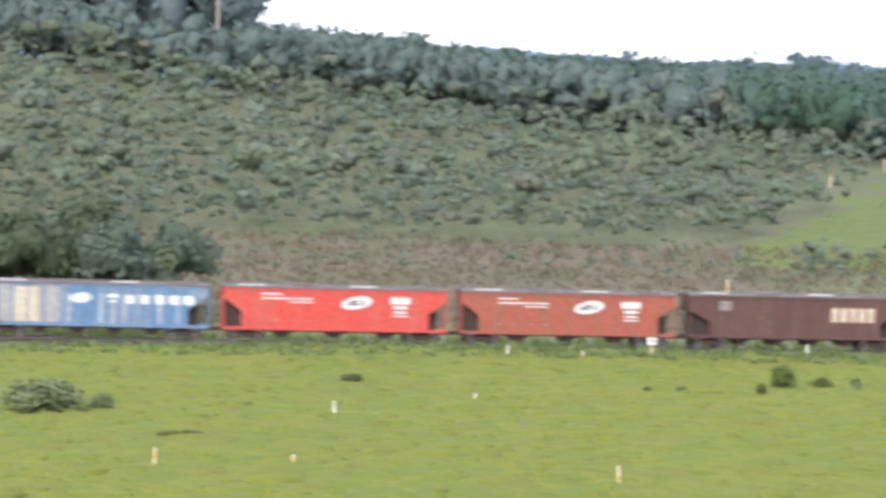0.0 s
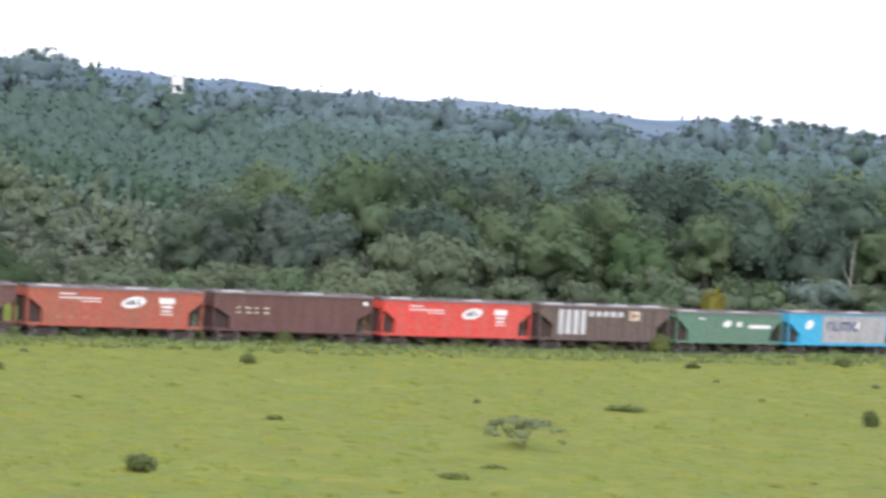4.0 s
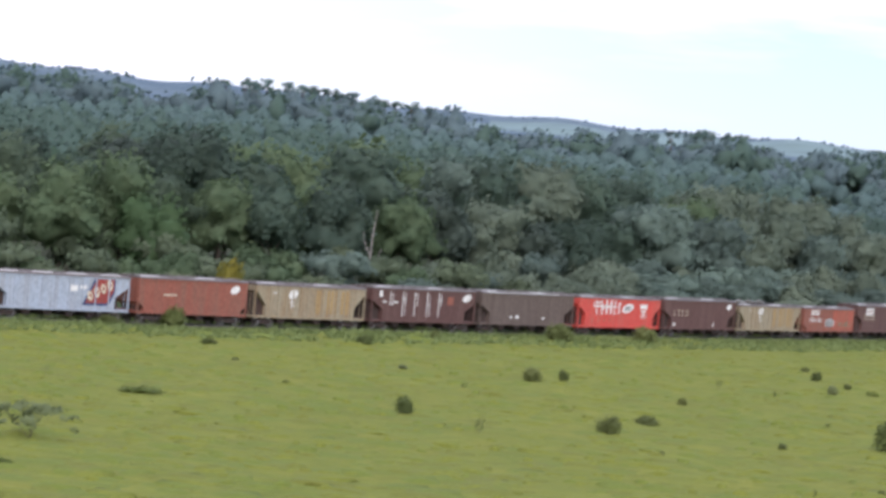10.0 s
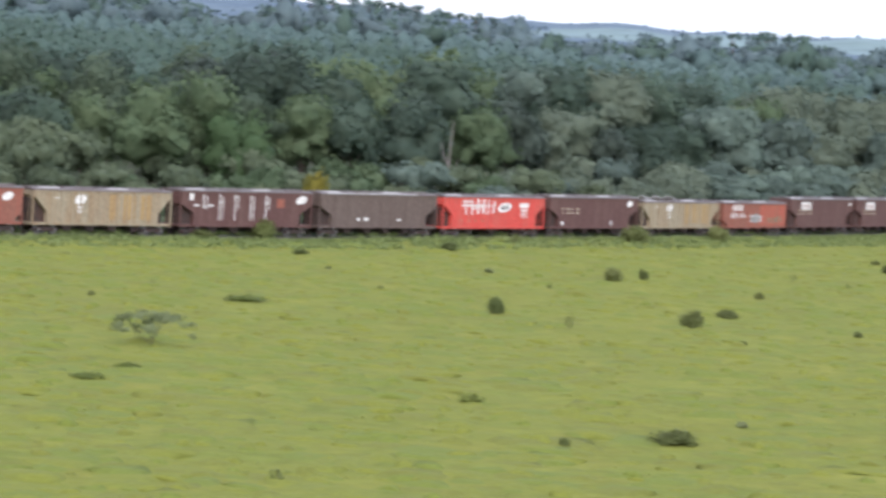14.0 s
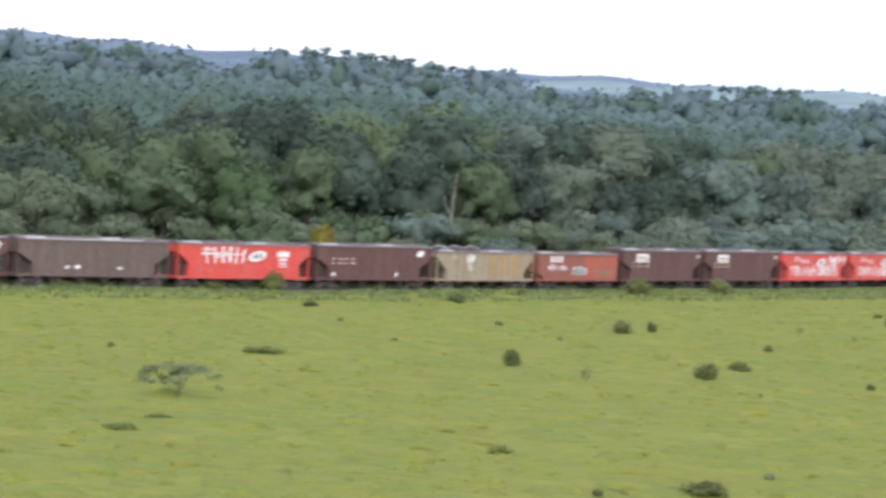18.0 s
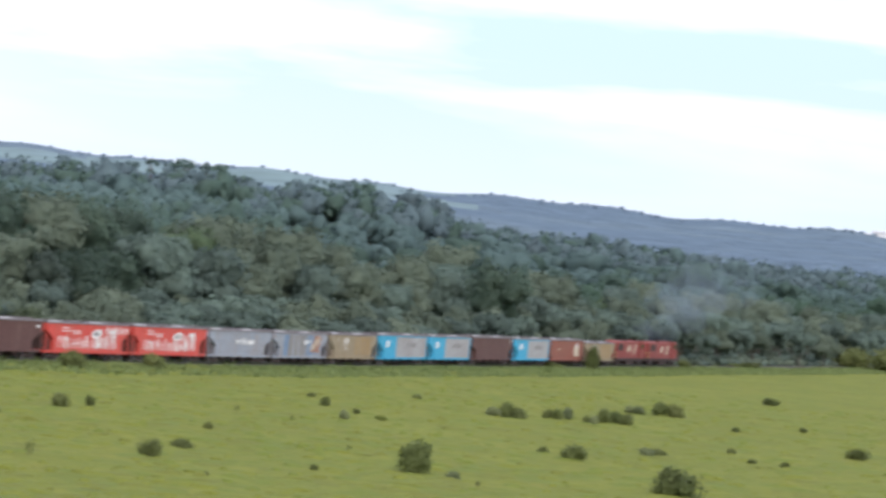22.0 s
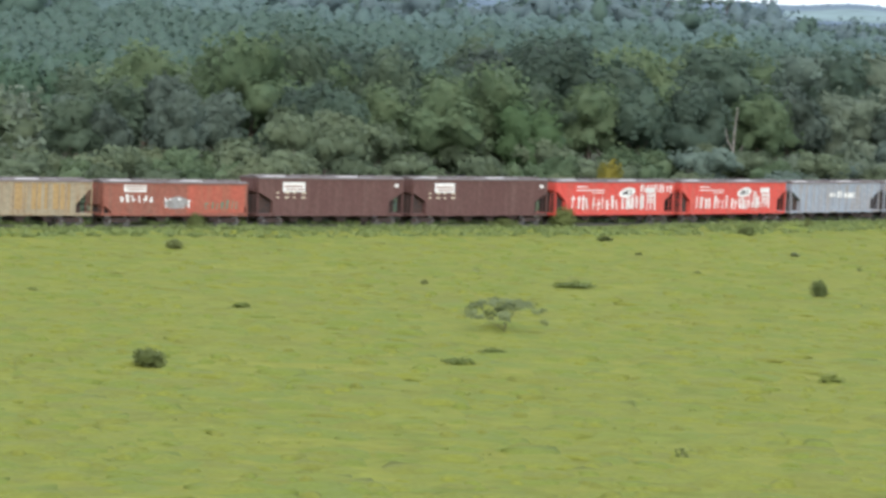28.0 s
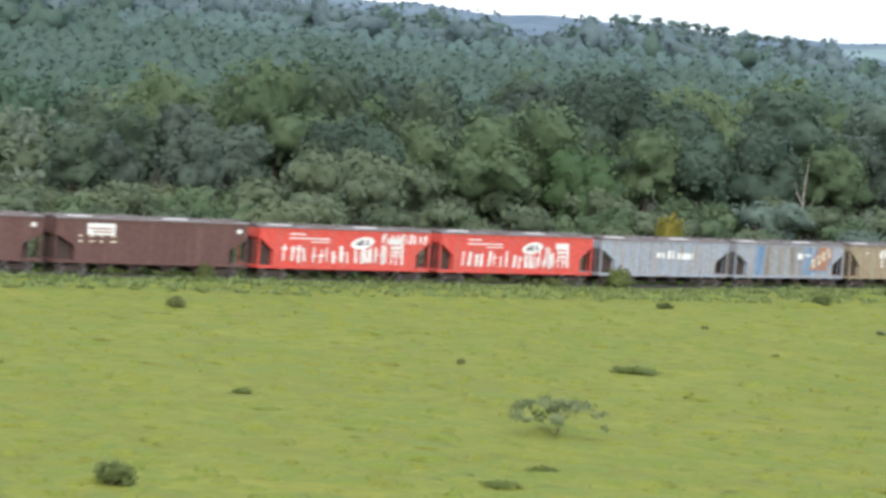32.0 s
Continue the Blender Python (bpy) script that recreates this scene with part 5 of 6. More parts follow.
def far_stuff():
    rng = random.Random(8)
    shrubs = [light_form("dome", 3.8 + 0.5 * i, 1.75, 100 + i, 7, 78, 0.48, level=1, loose=0.6) for i in range(6)]
    spots = []
    while len(spots) < 4200:
        a, u = rng.uniform(-10, 14.5), rng.uniform(40, 205)
        x, y = at(a, float(line_at(a)) + u)
        kind = int(cover(np.array([x]), np.array([y]))[0])
        if any(abs(a - pa) < 0.3 and -26 < math.hypot(x, y) - pr < 3 for pa, pr in ((6.95, 377), (5.15, 271), (7.92, 411), (9.77, 391))):
            continue
        if abs(a - 11.1) < 1.1 and math.hypot(x, y) < 264:  # the round shrub stands free
            continue
        if kind == 2 or (kind == 3 and u > 190) or (kind in (0, 5) and rng.random() < 0.03) or (kind == 1 and rng.random() < 0.35):
            spots.append((x, y, rng.uniform(0.38, 0.88) * (rng.uniform(1.5, 2.3) if rng.random() < (0.25 if u > 180 else 0.3 if a > 9.4 else 0.06) else 1) * (0.42 if kind in (0, 1, 5) else 0.75 if u < 60 else 1), rng.choice((0, 0, 1, 1, 2, 3, 4) if a < 9.4 else (5, 6, 5, 6, 3))))
    joined("hillside_scrub", spots, shrubs, [SCRUB_A, SCRUB_B, SCRUB_B, SCRUB_C, SCRUB_D, HAZE_LEAF_B, LEAF_D], "mixed grey-green scrub covering the hillside", "scrub", 3)
    cone = [crown_top(np.random.default_rng(140 + i)) for i in range(10)]
    spots = []
    for _ in range(8200):
        a, u = rng.uniform(-5, 36), rng.uniform(200, 358)
        if rng.random() < (a - 29) / 7 or (a < 12 and u > 338):
            continue
        # trees farther back take the paler, bluer leaves in place of haze
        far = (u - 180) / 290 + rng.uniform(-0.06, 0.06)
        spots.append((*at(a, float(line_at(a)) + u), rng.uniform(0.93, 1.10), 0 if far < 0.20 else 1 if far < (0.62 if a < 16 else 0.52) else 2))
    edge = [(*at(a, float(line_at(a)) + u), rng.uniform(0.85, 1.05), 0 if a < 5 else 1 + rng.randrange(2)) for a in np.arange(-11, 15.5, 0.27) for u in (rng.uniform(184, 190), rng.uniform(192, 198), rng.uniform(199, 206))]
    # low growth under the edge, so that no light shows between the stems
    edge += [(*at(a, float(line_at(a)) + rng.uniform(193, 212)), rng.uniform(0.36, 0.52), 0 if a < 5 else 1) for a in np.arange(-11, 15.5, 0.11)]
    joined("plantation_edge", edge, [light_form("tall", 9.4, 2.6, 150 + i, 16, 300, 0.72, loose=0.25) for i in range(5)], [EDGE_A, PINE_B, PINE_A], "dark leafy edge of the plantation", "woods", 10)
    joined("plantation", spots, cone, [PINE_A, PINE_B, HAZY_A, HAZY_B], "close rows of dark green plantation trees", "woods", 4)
    spots = []
    for k in range(2000):
        a, u = rng.uniform(29 if k < 1300 else 37, 52), rng.uniform(170, 470)
        if rng.random() < (33 - a) / 4:
            continue
        # the haze deepens by leaf colour towards the back of the hill
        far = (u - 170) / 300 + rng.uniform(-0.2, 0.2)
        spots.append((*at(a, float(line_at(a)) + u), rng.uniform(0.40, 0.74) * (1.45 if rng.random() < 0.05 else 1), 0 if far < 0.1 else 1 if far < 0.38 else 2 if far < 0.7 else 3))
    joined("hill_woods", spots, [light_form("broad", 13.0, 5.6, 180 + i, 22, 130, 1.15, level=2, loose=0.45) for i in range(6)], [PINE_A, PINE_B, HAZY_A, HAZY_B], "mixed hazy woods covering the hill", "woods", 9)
    broad = [light_form("lump", 15.0, 5.0, 160 + i, 9, 420, 0.85) for i in range(5)]
    spots = []
    for _ in range(320):
        a, u = rng.uniform(15.5, 52), rng.uniform(88, 190)
        keep = 0.95 if a < 36 else 0.78
        spots.append((*at(a, float(line_at(a)) + u), rng.uniform(0.72, 1.0) * keep, rng.choice((0, 1, 1, 2))))
    joined("forest", spots, broad, [LEAF_A, LEAF_C, LEAF_B], "dense dark green broadleaf forest", "forest", 5)
    spots = []
    for k in range(2500):
        a = rng.uniform(-4.0, 52) if k < 1750 else rng.uniform(35, 52)
        r = float(line_at(a)) + rng.uniform(345 if a < 12 else 362, 462)
        x, y = at(a, r)
        low = 0.08 if 24.2 < a < 28.4 or 32.1 < a < 34.2 else 0.0
        tall = rise(float(ridge_level(a)) - low - (0.0 if rng.random() < 0.5 else 0.1), r) - float(land(np.array([x]), np.array([y]))[0])
        spots.append((x, y, float(np.clip(tall / 12.8, 0.3, 1.3)) * rng.uniform(0.92, 1.12), rng.choice((0, 1, 1))))
    # trees that hide the foot of the water tower
    for k in range(16):
        a, r = 14.0 + 0.06 * k, 572 + 3.0 * (k % 6)
        x, y = at(a, r)
        spots.append((x, y, (rise(1.40 + 0.05 * (k % 3), r) - float(land(np.array([x]), np.array([y]))[0])) / 12.8, k % 2))
    # ridge leaves carry haze in their colour
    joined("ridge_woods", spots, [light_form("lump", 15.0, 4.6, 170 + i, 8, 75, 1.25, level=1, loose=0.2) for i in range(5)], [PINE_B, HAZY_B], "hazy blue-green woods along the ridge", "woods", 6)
    tops = [mass(np.random.default_rng(190 + i), [(0, 0, 4, 9), (7, 3, 3, 7), (-8, 2, 3, 6)], 0, 1.0, 0.7, 2) for i in range(4)]
    spots = []
    for _ in range(1500):
        a, r = rng.uniform(-10, 58), rng.uniform(2300, 2640)
        if noise.noise(Vector((a * 0.35, r * 0.006, 2.0))) > 0.0:
            spots.append((*at(a, r), rng.uniform(0.08, 0.17), 0))
    joined("distant_woods", spots, tops, [HILL], "woods on the distant hills, haze painted into their blue", "woods", 7)


far_stuff()


def undergrowth():
    """Knee-high to head-high growth that hides the feet of the trees behind the railway."""
    rng = random.Random(17)
    forms = [light_form("bush", 2.4, 1.9, 200 + i, 8, 90, 0.46, level=1) for i in range(5)]
    spots = []
    for _ in range(1900):
        a = rng.uniform(12.3, 50)
        u = 9 + 50 * rng.random() ** 1.4
        if a < 14.5 and u > 30:
            continue
        # haze-coloured leaves take over from about 26 degrees on
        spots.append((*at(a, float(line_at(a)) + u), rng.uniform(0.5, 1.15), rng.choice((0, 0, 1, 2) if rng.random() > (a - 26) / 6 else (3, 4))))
    joined("undergrowth", spots, forms, [LEAF_D, LEAF_G, LEAF_C, HAZE_LEAF_A, HAZE_LEAF_B], "dense low undergrowth at the foot of the forest", "undergrowth", 19)


undergrowth()


def ridge_pines():
    rng = random.Random(21)
    pines = [tree("umbrella_pine", "umbrella", 15.0, 2.9, m, BARK, 70 + i, "umbrella-shaped pine standing out on the ridge", cards=30, size=0.55, trunk=0.26, flat=0.6, airy=True) for i, m in enumerate((PINE_B, PINE_B, HAZY_A))]
    rows = [24.5 + 0.26 * k for k in range(15)] + [32.3, 32.6, 33.1, 33.35, 33.6, 33.9, 36.3, 36.6, 6.2, 8.4, 9.5, 9.8, 11.8, 15.6, 18.7, 5.3]
    for a in rows:
        a += rng.uniform(-0.08, 0.08)
        r = float(line_at(a)) + 440 + rng.uniform(-12, 12)
        x, y = at(a, r)
        wanted = rise(float(ridge_level(a)) + rng.uniform(0.03, 0.14), r) - float(land(np.array([x]), np.array([y]))[0])
        put(pines[rng.randrange(3)], x, y, wanted / 14.6, rng.uniform(0, 6.28), min(1.1, 10.0 / wanted), 0.3, group="umbrella pines on the ridge")
    for i, p in enumerate(pines):
        a = (25.05, 27.3, 33.2)[i]
        r = float(line_at(a)) + 446
        x, y = at(a, r)
        z = float(land(np.array([x]), np.array([y]))[0])
        p.matrix_basis = Matrix.LocRotScale((x, y, z), None, [(rise(float(ridge_level(a)) + 0.05, r) - z) / 14.6 * k for k in (0.8, 0.8, 1.0)])


ridge_pines()

# ---- the meadow: bushes, tufts, stakes ----
# east, north, width, height
FIELD_WEST = [(-22.7, 172.9, 4.75, 1.74), (-19.0, 175.0, 1.60, 0.89), (-13.5, 160.5, 2.05, 0.41), (-5.8, 199.3, 1.45, 0.51), (22.2, 204.0, 1.71, 1.27), (20.1, 197.7, 0.65, 0.72), (25.0, 206.0, 1.36, 0.68), (15.1, 198.6, 0.72, 0.36), (12.9, 197.8, 0.58, 0.36), (27.3, 206.9, 0.68, 0.45), (40.6, 205.8, 0.92, 0.80), (46.5, 225.0, 0.78, 0.43), (63.8, 223.5, 1.25, 0.80), (73.8, 247.0, 1.5, 1.3), (34.6, 140.0, 1.70, 0.76), (71.5, 192.5, 0.5, 0.4), (27.2, 204.6, 0.70, 0.55)]
FIELD_MID = [(70.3, 252.0, 1.7, 1.0), (107.2, 257.4, 1.95, 0.85), (114.6, 260.6, 2.4, 1.55), (110.2, 242.8, 1.4, 0.5), (103.8, 223.6, 0.6, 0.4), (98.0, 202.6, 0.62, 0.3), (130.4, 253.5, 1.65, 0.75), (118.7, 224.2, 0.75, 0.38), (97.1, 183.2, 1.25, 1.0), (144.7, 266.5, 0.85, 0.85), (63.8, 115.8, 0.51, 0.28), (128.2, 220.3, 1.62, 1.05), (164.2, 276.6, 2.7, 1.6), (132.4, 222.1, 0.75, 0.9), (69.5, 115.8, 1.9, 0.71), (108.8, 177.1, 1.5, 1.13), (179.3, 284.2, 2.5, 1.5), (117.4, 185.8, 1.55, 0.7), (76.9, 121.9, 0.61, 0.3), (104.3, 163.6, 0.36, 0.29), (132.0, 204.0, 0.72, 0.6), (118.4, 171.2, 0.6, 0.42), (179.7, 255.3, 0.92, 0.46)]
FIELD_EAST = [(170.5, 240.4, 0.97, 0.94), (160.1, 223.6, 0.92, 0.85), (167.0, 230.8, 0.63, 0.45), (106.8, 145.0, 0.46, 0.3), (128.3, 172.8, 2.45, 1.88), (198.1, 261.1, 1.09, 0.48), (127.8, 167.7, 1.02, 0.63), (126.4, 163.3, 0.31, 0.39), (160.2, 196.1, 0.9, 0.56), (158.8, 190.5, 2.3, 1.06), (175.8, 199.8, 2.6, 0.85), (145.4, 164.0, 3.3, 2.1), (191.4, 205.9, 0.83, 0.52), (221.2, 236.3, 0.84, 0.48), (184.0, 195.6, 0.8, 0.4), (185.0, 192.5, 0.89, 0.49), (283.7, 294.1, 2.1, 0.9), (237.6, 242.5, 0.88, 0.5), (208.6, 206.3, 2.17, 0.98), (255.7, 237.7, 0.9, 0.52), (293.3, 268.6, 2.2, 0.73), (310.4, 281.7, 1.54, 1.08), (363.5, 396.6, 2.4, 1.3), (403.4, 422.7, 5.34, 1.5)]
# the broken row of shrubs across the meadow
FIELD_ROW = [(192.0, 239.0, 3.95, 1.6), (200.8, 241.4, 2.9, 1.4), (203.2, 238.8, 1.6, 0.95), (207.0, 239.4, 3.5, 1.35), (228.0, 259.6, 2.0, 1.0), (231.5, 258.0, 3.25, 1.8)]
# shrubs before the shed, and the two that stand right at the track
FIELD_SHED = [(483.0, 472.0, 8.0, 4.0), (490.0, 467.0, 10.0, 4.6), (498.0, 464.0, 8.0, 3.4), (506.0, 466.0, 9.5, 3.4), (514.0, 467.0, 11.0, 4.2), (521.0, 467.0, 11.0, 4.4), (529.0, 466.0, 11.0, 4.6), (537.0, 464.0, 11.0, 4.4), (316.0, 367.0, 2.3, 3.9), (302.4, 360.1, 3.44, 1.03)]
THIN = [(45.0, 104.8, 0.9, 0.72), (115.8, 208.9, 0.55, 0.6), (96.9, 173.0, 0.78, 1.3), (64.5, 114.8, 0.55, 0.51), (150.8, 227.0, 0.8, 0.8), (149.1, 216.3, 0.48, 0.86), (101.5, 143.9, 0.28, 0.62), (134.7, 188.9, 0.6, 0.6), (115.0, 144.8, 0.83, 1.35)]
LOW = [(41.3, 184.2, 0.86, 0.21), (51.3, 173.0, 1.2, 0.3), (51.4, 141.1, 1.75, 0.29), (55.1, 145.1, 1.36, 0.36), (82.0, 190.0, 3.15, 0.36), (67.9, 132.5, 1.5, 0.42), (165.3, 225.0, 1.24, 0.41)]
LONE = (61.5, 157.6, 4.9, 2.0)


BUSH_A = leaf("dark bush leaves", (0.139, 0.165, 0.060), (0.171, 0.194, 0.070))
RANK = leaf("rank grass", (0.186, 0.230, 0.060), (0.206, 0.248, 0.068))
BUSH_B = leaf("olive bush leaves", (0.150, 0.184, 0.066), (0.176, 0.206, 0.072))
BUSH_C = leaf("pale bush leaves", (0.226, 0.262, 0.130), (0.244, 0.278, 0.140))


def field_bushes():
    rng = random.Random(31)
    kinds = (("bush", BUSH_A, "low dark green bush in the meadow"), ("lump", BUSH_B, "low olive bush in the meadow"), ("bush", BUSH_C, "low grey-green bush in the meadow"), ("lump", BUSH_A, "dense dark bush in the meadow"))
    protos = [tree("meadow_bush", f, 1.0, 0.55, m, BARK, 50 + i, lab, "bush", cards=1100, size=0.12, trunk=0.018, loose=1.5) for i, (f, m, lab) in enumerate(kinds)]
    protos.append(tree("meadow_weed", "spray", 1.0, 0.5, BUSH_B, BARK, 55, "thin twiggy weed standing in the meadow", "weed", cards=22, size=0.07, trunk=0.012, airy=True))
    protos.append(tree("grass_clump", "bush", 1.0, 0.55, RANK, BARK, 56, "low rank clump of grass in the meadow", "grass", cards=900, size=0.11, trunk=0.01, loose=1.5))
    plan = {i: [] for i in range(len(protos))}

    def stand(i, x, y, w, h, group):
        z = float(land(np.array([x]), np.array([y]))[0]) - 0.22 * h
        plan[i].append((Matrix.LocRotScale((x, y, z), Euler((0, 0, rng.uniform(0, 6.28))), (w / 1.15, w / 1.15, h * 1.34)), group))

    for rows in (FIELD_WEST, FIELD_MID, FIELD_EAST, FIELD_ROW, FIELD_SHED):
        for x, y, w, h in rows:
            # wide shrubs are several plants side by side
            n = max(1, round(w / (2.0 * h) + (1.5 if rows is FIELD_ROW else 0)))
            c, s = math.cos(-math.atan2(x, y)), math.sin(-math.atan2(x, y))
            for k in range(n):
                d = (k - (n - 1) / 2) * w / n
                j = rng.uniform(-1.2, 1.2) if n > 1 else 0
                stand(rng.choice((2, 2, 1) if w > 4 and rows is FIELD_WEST else (0, 3, 3, 1) if h > 1 and n == 1 else (2, 0, 1, 2) if rows is FIELD_ROW else (0, 3) if rows is FIELD_SHED else (0, 0, 1, 2, 3)), x + d * c - j * s, y + d * s + j * c, w / n * (1.25 if n > 1 else 1.0), h * (rng.uniform(0.6, 1.0) if n > 1 else 1.0), "bushes in the meadow")
    for x, y, w, h in THIN:
        stand(4, x, y, w, h, "weeds in the meadow")
    for x, y, w, h in LOW:
        stand(5, x, y, w, h, "grass clumps in the meadow")
    for i, spots in plan.items():
        for m, group in spots[1:]:
            tagged(copy_thing(protos[i], m), group=group)
        protos[i].matrix_basis = spots[0][0]
        tagged(protos[i], group=spots[0][1])
    x, y, w, h = LONE
    t = tree("sparse_shrub", "parasol", h * 1.05, w / 2, BUSH_C, BARK, 58, "sparse wide flat-topped grey-green shrub alone in the meadow", "bush", cards=46, size=0.17, trunk=0.025, flat=0.6, airy=True)
    t.matrix_basis = Matrix.Translation((x, y, float(land(np.array([x]), np.array([y]))[0])))


field_bushes()


def tufts(name, count, spread, tall, wide, blades, mat, label, seed):
    """Grass tufts as one mesh; spread gives a place from two chance numbers."""
    rng = np.random.default_rng(seed)
    pts = np.array([spread(*q) for q in rng.random((count, 2))])
    z = land(pts[:, 0], pts[:, 1])
    k = tall * (0.5 + rng.random(count))
    base = np.repeat(np.stack([pts[:, 0], pts[:, 1], z], 1), blades, 0)
    kk = np.repeat(k, blades)
    n = count * blades
    ang, out = rng.random(n) * 6.283, wide * (0.3 + rng.random(n))
    root = base + np.stack([np.cos(ang) * out * 0.3, np.sin(ang) * out * 0.3, np.full(n, -0.05)], 1)
    tip = base + np.stack([np.cos(ang) * out, np.sin(ang) * out, kk * (0.6 + 0.6 * rng.random(n))], 1)
    side = np.stack([-np.sin(ang), np.cos(ang), np.zeros(n)], 1) * (wide * 0.26)
    verts = np.stack([root - side, root + side, tip], 1).reshape(-1, 3)
    faces = np.arange(3 * n).reshape(-1, 3)
    return tagged(new(name, mesh_of(name, verts, faces, mat, True)), label, "grass", kind="stuff")


TUSSOCK_A = material("yellow-green hummock", (0.160, 0.176, 0.032), 0.9, (0.145, 0.168, 0.038), 0.8, 0.8, 5.0, spec=0.1)
TUSSOCK_B = material("fresh green hummock", (0.134, 0.165, 0.034), 0.9, (0.140, 0.170, 0.034), 0.8, 0.8, 5.0, spec=0.1)
TUSSOCK_C = material("olive hummock", (0.148, 0.160, 0.034), 0.9, (0.138, 0.156, 0.036), 0.8, 0.8, 5.0, spec=0.1)


def meadow_spread(p, q):
    az = -11 + 62 * p
    r0 = float(line_at(az))
    r = 97 + (min(r0, 420) - 6 - 97) * q ** 0.85
    return at(az, r)


def tussocks(count=15000):
    """Low grassy hummocks all over the meadow, one mesh."""
    rng = np.random.default_rng(91)
    pts = np.array([meadow_spread(*q) for q in rng.random((count, 2))])
    z = land(pts[:, 0], pts[:, 1])
    sides = 5
    a = np.arange(sides) * 2 * math.pi / sides
    ring = np.concatenate([np.stack([np.cos(a), np.sin(a), np.full(sides, -0.25)], 1), np.stack([0.55 * np.cos(a + 0.4), 0.55 * np.sin(a + 0.4), np.full(sides, 0.66)], 1), [(0, 0, 1.0)]])
    face = [(k, (k + 1) % sides, sides + k) for k in range(sides)] + [((k + 1) % sides, sides + (k + 1) % sides, sides + k) for k in range(sides)] + [(sides + k, sides + (k + 1) % sides, 2 * sides) for k in range(sides)]
    wide = (0.4 + 1.5 * rng.random(count) ** 2)[:, None, None]
    tall = (0.06 + 0.20 * rng.random(count) ** 2)[:, None, None] * np.array([0, 0, 1.0]) + wide * np.array([1.0, 1.0, 0])
    v = ring[None] * tall * (1 + 0.22 * rng.standard_normal((count, len(ring), 1)).clip(-1.5, 1.5))
    v = v + np.stack([pts[:, 0], pts[:, 1], z], 1)[:, None]
    f = np.array(face)[None] + (np.arange(count) * len(ring))[:, None, None]
    mats = [TUSSOCK_A, TUSSOCK_B, TUSSOCK_C]
    slots = np.repeat(rng.choice(3, count, p=(0.5, 0.3, 0.2)), len(face))
    tagged(new("grass_hummocks", mesh_of("grass_hummocks", v.reshape(-1, 3), f.reshape(-1, 3), mats, False, slots)), "low hummocks of yellow-green meadow grass", "grass", kind="stuff")


def verge_spread(p, q):
    s = -40 + 660 * p
    x, y = on_line(s)
    h = float(heading(s))
    d = -3.0 - 9 * q ** 1.6
    return x - d * math.sin(h), y + d * math.cos(h)


def back_spread(p, q):
    s = -90 + 560 * p
    x, y = on_line(s)
    h = float(heading(s))
    d = 3.4 + 9 * q
    return x - d * math.sin(h), y + d * math.cos(h)


def strip_spread(p, q):
    a = -9 + 19.5 * p
    return at(a, float(line_at(a)) + 18 + 44 * q)


tussocks()
tufts("meadow_grass", 6000, meadow_spread, 0.05, 0.42, 4, BLADE, "short lumpy yellow-green meadow grass", 1)
tufts("verge_weeds", 11000, verge_spread, 0.30, 0.62, 6, WEED, "tall weeds along the railway bank", 2)
tufts("dry_weeds", 5000, strip_spread, 0.45, 0.4, 4, STRAW, "dry brownish weeds on the strip behind the railway", 5)
tufts("back_weeds", 6000, back_spread, 0.7, 0.45, 5, WEED, "tall weeds behind the railway", 3)

STAKE = material("weathered yellow-white stake", (0.55, 0.40, 0.13), 0.7, (0.7, 0.68, 0.6), 0.8, 3.0)
STAKE_W = material("white marker paint", (0.78, 0.77, 0.72), 0.6, (0.5, 0.45, 0.35), 0.5, 3.0)
# east, north, height
STAKES = [(-13.3, 144.3, 0.78), (-7.0, 146.9, 0.40), (1.9, 188.4, 0.30), (9.9, 223.7, 0.40), (8.1, 142.5, 0.72)]
WHITE_STAKES = [(-6.1, 174.6, 0.66), (4.5, 223.2, 0.75), (27.0, 232.5, 0.85)]
POSTS = [(45.6, 374.2, 1.7), (24.3, 269.9, 1.9), (56.7, 407.5, 1.6), (66.4, 385.7, 1.6)]


def stakes():
    for rows, mat, name, lab, w in ((STAKES, STAKE, "marker_stake", "short yellow-white marker stake in the grass", 0.07), (WHITE_STAKES, STAKE_W, "marker_stake", "short white marker stake in the grass", 0.068), (POSTS, STAKE, "marker_post", "yellow marker post on the hillside", 0.11)):
        for x, y, h in rows:
            p = new(name)
            z = float(land(np.array([x]), np.array([y]))[0])
            p.matrix_basis = Matrix.Translation((x, y, z))
            part("shaft", box(bmesh.new(), -w, w, -w * 0.5, w * 0.5, -0.2, h, 0.02), mat, p)
            part("cap", box(bmesh.new(), -w * 1.1, w * 1.1, -w * 0.6, w * 0.6, h, h + 0.06, 0.02), STAKE_W, p)
            tagged(p, lab, "stake", "marker stakes")
    sign = new("warning_sign")
    sign.matrix_basis = Matrix.Translation((15.1, 227.6, float(land(np.array([15.1]), np.array([227.6]))[0])))
    part("post", box(bmesh.new(), -0.07, 0.07, -0.05, 0.05, -0.2, 0.85, 0.01), STAKE, sign)
    part("plate", box(bmesh.new(), -0.36, 0.36, -0.08, -0.05, 0.80, 1.34, 0.01), STAKE_W, sign, "white plate with dark lines")
    bm = bmesh.new()
    for z in (1.0, 1.12):
        box(bm, -0.25, 0.25, -0.09, -0.08, z, z + 0.05)
    part("lettering", bm, P_LOGO, sign)
    tagged(sign, "small white sign on a stake by the railway", "sign")


stakes()


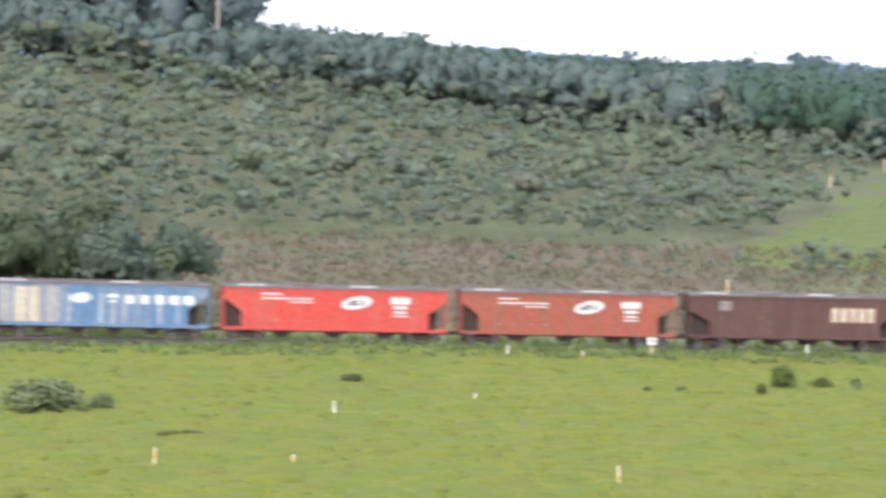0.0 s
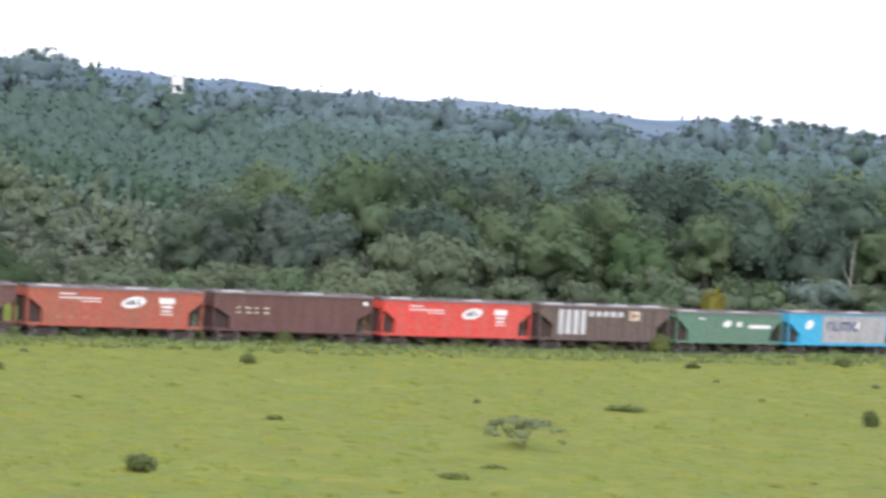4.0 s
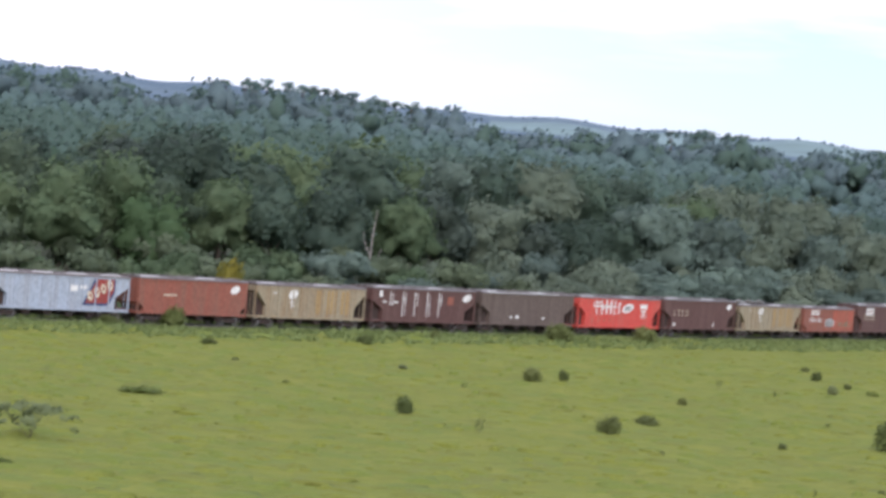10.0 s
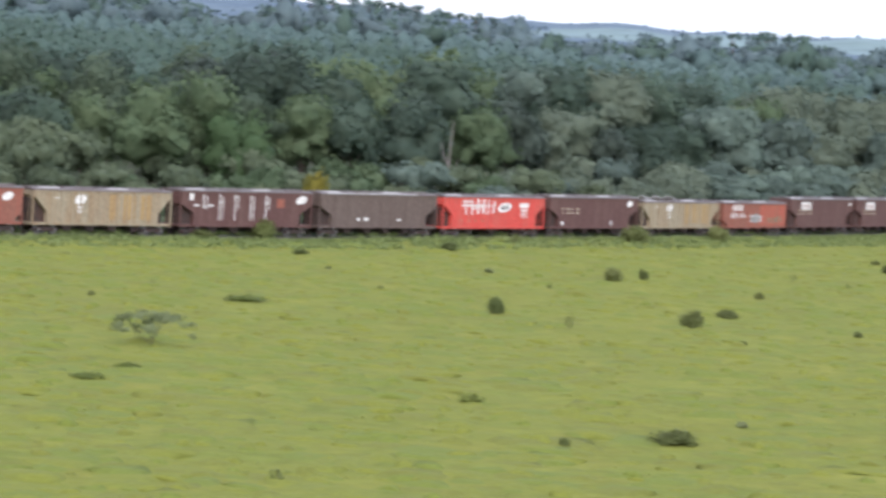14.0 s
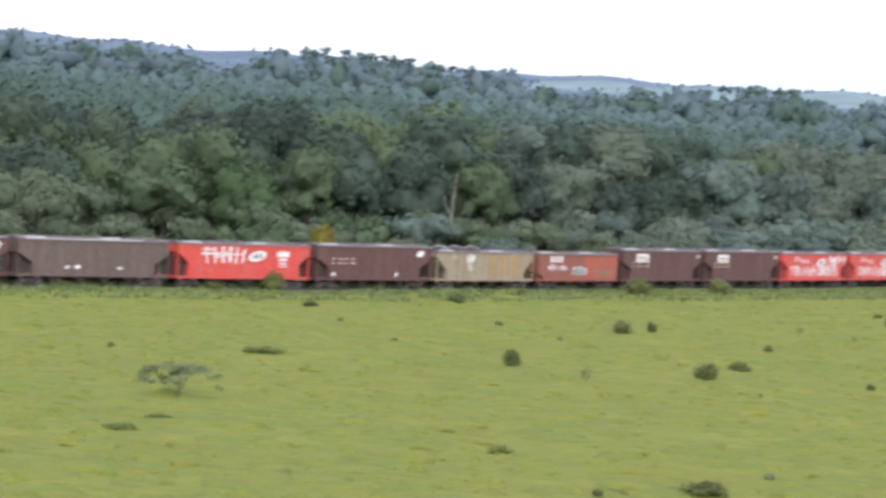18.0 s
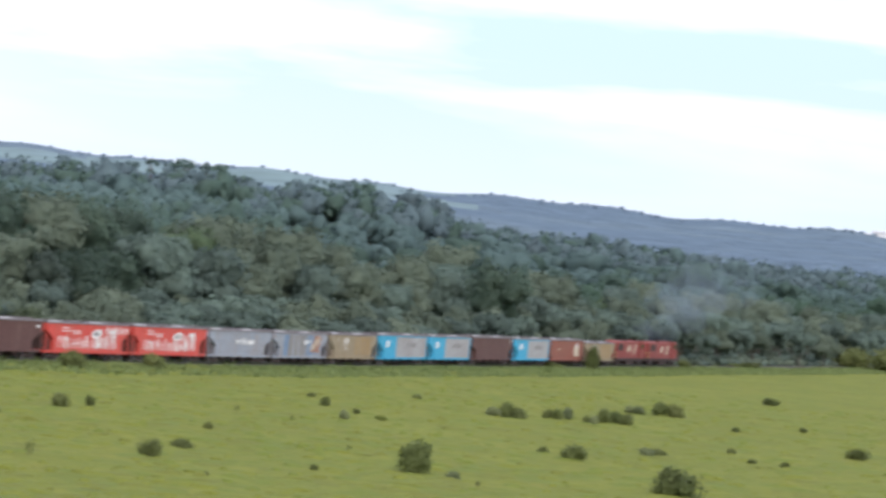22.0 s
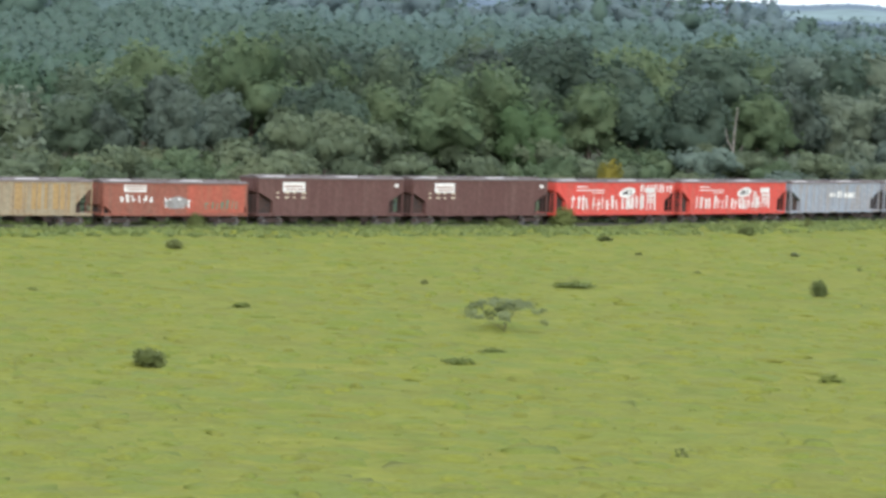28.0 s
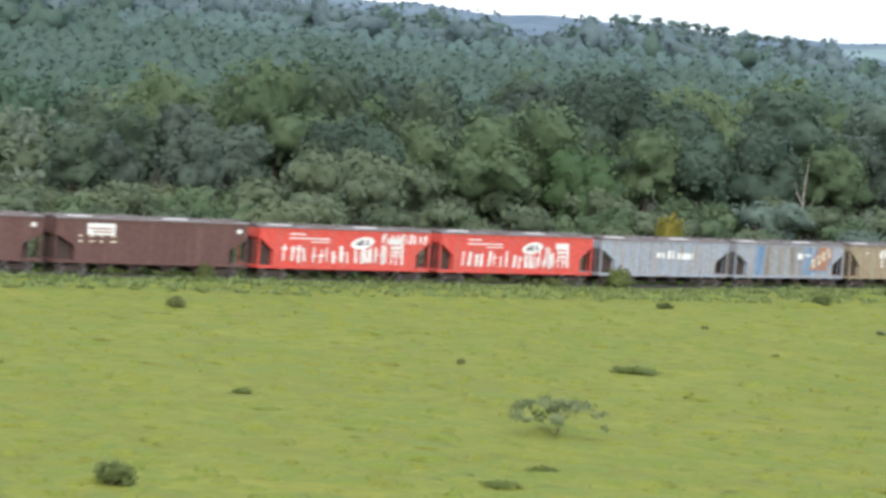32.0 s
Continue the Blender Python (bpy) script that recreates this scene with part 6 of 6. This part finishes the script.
def far_buildings():
    wall = material("yellow render", (0.52, 0.42, 0.15), 0.8, (0.42, 0.36, 0.2), 0.6, 0.3)
    roofing = material("white metal roof", (0.80, 0.80, 0.78), 0.5, (0.6, 0.58, 0.55), 0.5, 0.3)
    plain = material("white render", (0.78, 0.77, 0.74), 0.8, (0.6, 0.56, 0.5), 0.5, 0.2)
    shed = new("long_shed")
    shed.matrix_basis = pose(515.0, 485.5, -0.1, 0, 0, 31.3)
    part("end_wall", prism([(-0.2, 0), (0.0, 0), (0.0, 3.2), (-0.2, 3.2)], 0.1, 5.9), wall, shed)
    for k in range(20):
        part("wall_panel", box(bmesh.new(), 0.3 + 9 * k, 8.7 + 9 * k, 0.1, 5.9, 0, 3.1), wall, shed)
        part("pilaster", box(bmesh.new(), 9 * k - 0.3, 9 * k + 0.3, -0.12, 6.1, 0, 3.15), plain, shed)
        part("doorway", box(bmesh.new(), 3.4 + 9 * k, 5.2 + 9 * k, 0.02, 0.12, 0.2, 2.4), P_ROOF, shed)
        roof = bmesh.new()
        x0, x1 = 9 * k - 0.5 * (k == 0), 9 * k + 8.96
        ends = [[roof.verts.new((x, y, z)) for y, z in ((-0.7, 3.2), (-0.7, 3.45), (3.0, 4.4), (6.7, 3.45), (6.7, 3.2))] for x in (x0, x1)]
        roof.faces.new(ends[0])
        roof.faces.new(ends[1][::-1])
        for j in range(5):
            roof.faces.new((ends[0][j], ends[1][j], ends[1][(j + 1) % 5], ends[0][(j + 1) % 5]))
        part("roof_sheet", roof, roofing, shed)
    tagged(shed, "long low yellow shed with a white roof behind shrubs", "shed")
    far = new("farm_building")
    x, y = at(46.45, 2560)
    far.matrix_basis = pose(x, y, float(land(np.array([x]), np.array([y]))[0]) - 1.5, 0, 0, -46)
    part("wall", box(bmesh.new(), -9, 9, 0, 12, 0, 5.5), plain, far)
    part("roof", prism([(-10, 5.4), (10, 5.4), (9, 7.2), (-9, 7.2)], -1, 13), roofing, far)
    for k in (-1, 1):
        part("lean_to", box(bmesh.new(), k * 15 - 5, k * 15 + 5, 1, 10, 0, 4.2), plain, far)
    tagged(far, "white farm building on the far ridge", "building")
    tower = new("water_tower")
    x, y = at(14.45, 598)
    tower.matrix_basis = Matrix.Translation((x, y, float(land(np.array([x]), np.array([y]))[0])))
    bm = disc(bmesh.new(), 1.2, 4.4, Matrix.Translation((0, 0, rise(1.63, 598) - tower.location.z - 2.5)))
    part("tank", bm, plain, tower)
    z1 = rise(1.63, 598) - tower.location.z - 4.6
    for k in range(4):
        a = k * math.pi / 2 + 0.5
        bm = bmesh.new()
        tube(bm, [(1.3 * math.cos(a), 1.3 * math.sin(a), -0.5), (0.9 * math.cos(a), 0.9 * math.sin(a), z1)], [0.14, 0.12], 6)
        part("leg", bm, plain, tower)
    part("cap", disc(bmesh.new(), 1.3, 0.3, Matrix.Translation((0, 0, z1 + 4.55))), plain, tower)
    tagged(tower, "white water tower among the trees on the ridge", "tower")


far_buildings()


# ---- smoke over the locomotives ----
def smoke_paint():
    m = bpy.data.materials.new("thin exhaust smoke")
    m.use_nodes = True
    b = m.node_tree.nodes["Principled BSDF"]
    b.inputs["Base Color"].default_value = (0.42, 0.52, 0.66, 1)
    b.inputs["Roughness"].default_value, b.inputs["Alpha"].default_value = 1.0, 0.035
    b.inputs["Specular IOR Level"].default_value = 0.0
    return m


puffs = []


def build_smoke():
    rng = np.random.default_rng(77)
    mat = smoke_paint()
    bm = bmesh.new()
    bmesh.ops.create_icosphere(bm, subdivisions=3, radius=1.0)
    for v in bm.verts:
        v.co *= 1 + 0.35 * noise.noise(v.co * 1.3)
    me = bpy.data.meshes.new("smoke_puff")
    bm.to_mesh(me)
    bm.free()
    me.materials.append(mat)
    me.polygons.foreach_set("use_smooth", [True] * len(me.polygons))
    for k in range(7):
        ob = new("smoke_puff", me)
        grow = 1.8 + 0.62 * k
        ob.scale = (grow * 1.5, grow, grow * 0.9)
        ob.visible_shadow = False
        # along, across, up from the stack of the last locomotive
        puffs.append((ob, -2.0 + 6.6 * k + rng.uniform(-1, 1), rng.uniform(-2, 5), 5.4 + 1.7 * k + rng.uniform(-0.6, 0.6)))
        tagged(ob, "faint bluish puff of diesel smoke", "smoke", "puffs of exhaust smoke")


build_smoke()


motions()
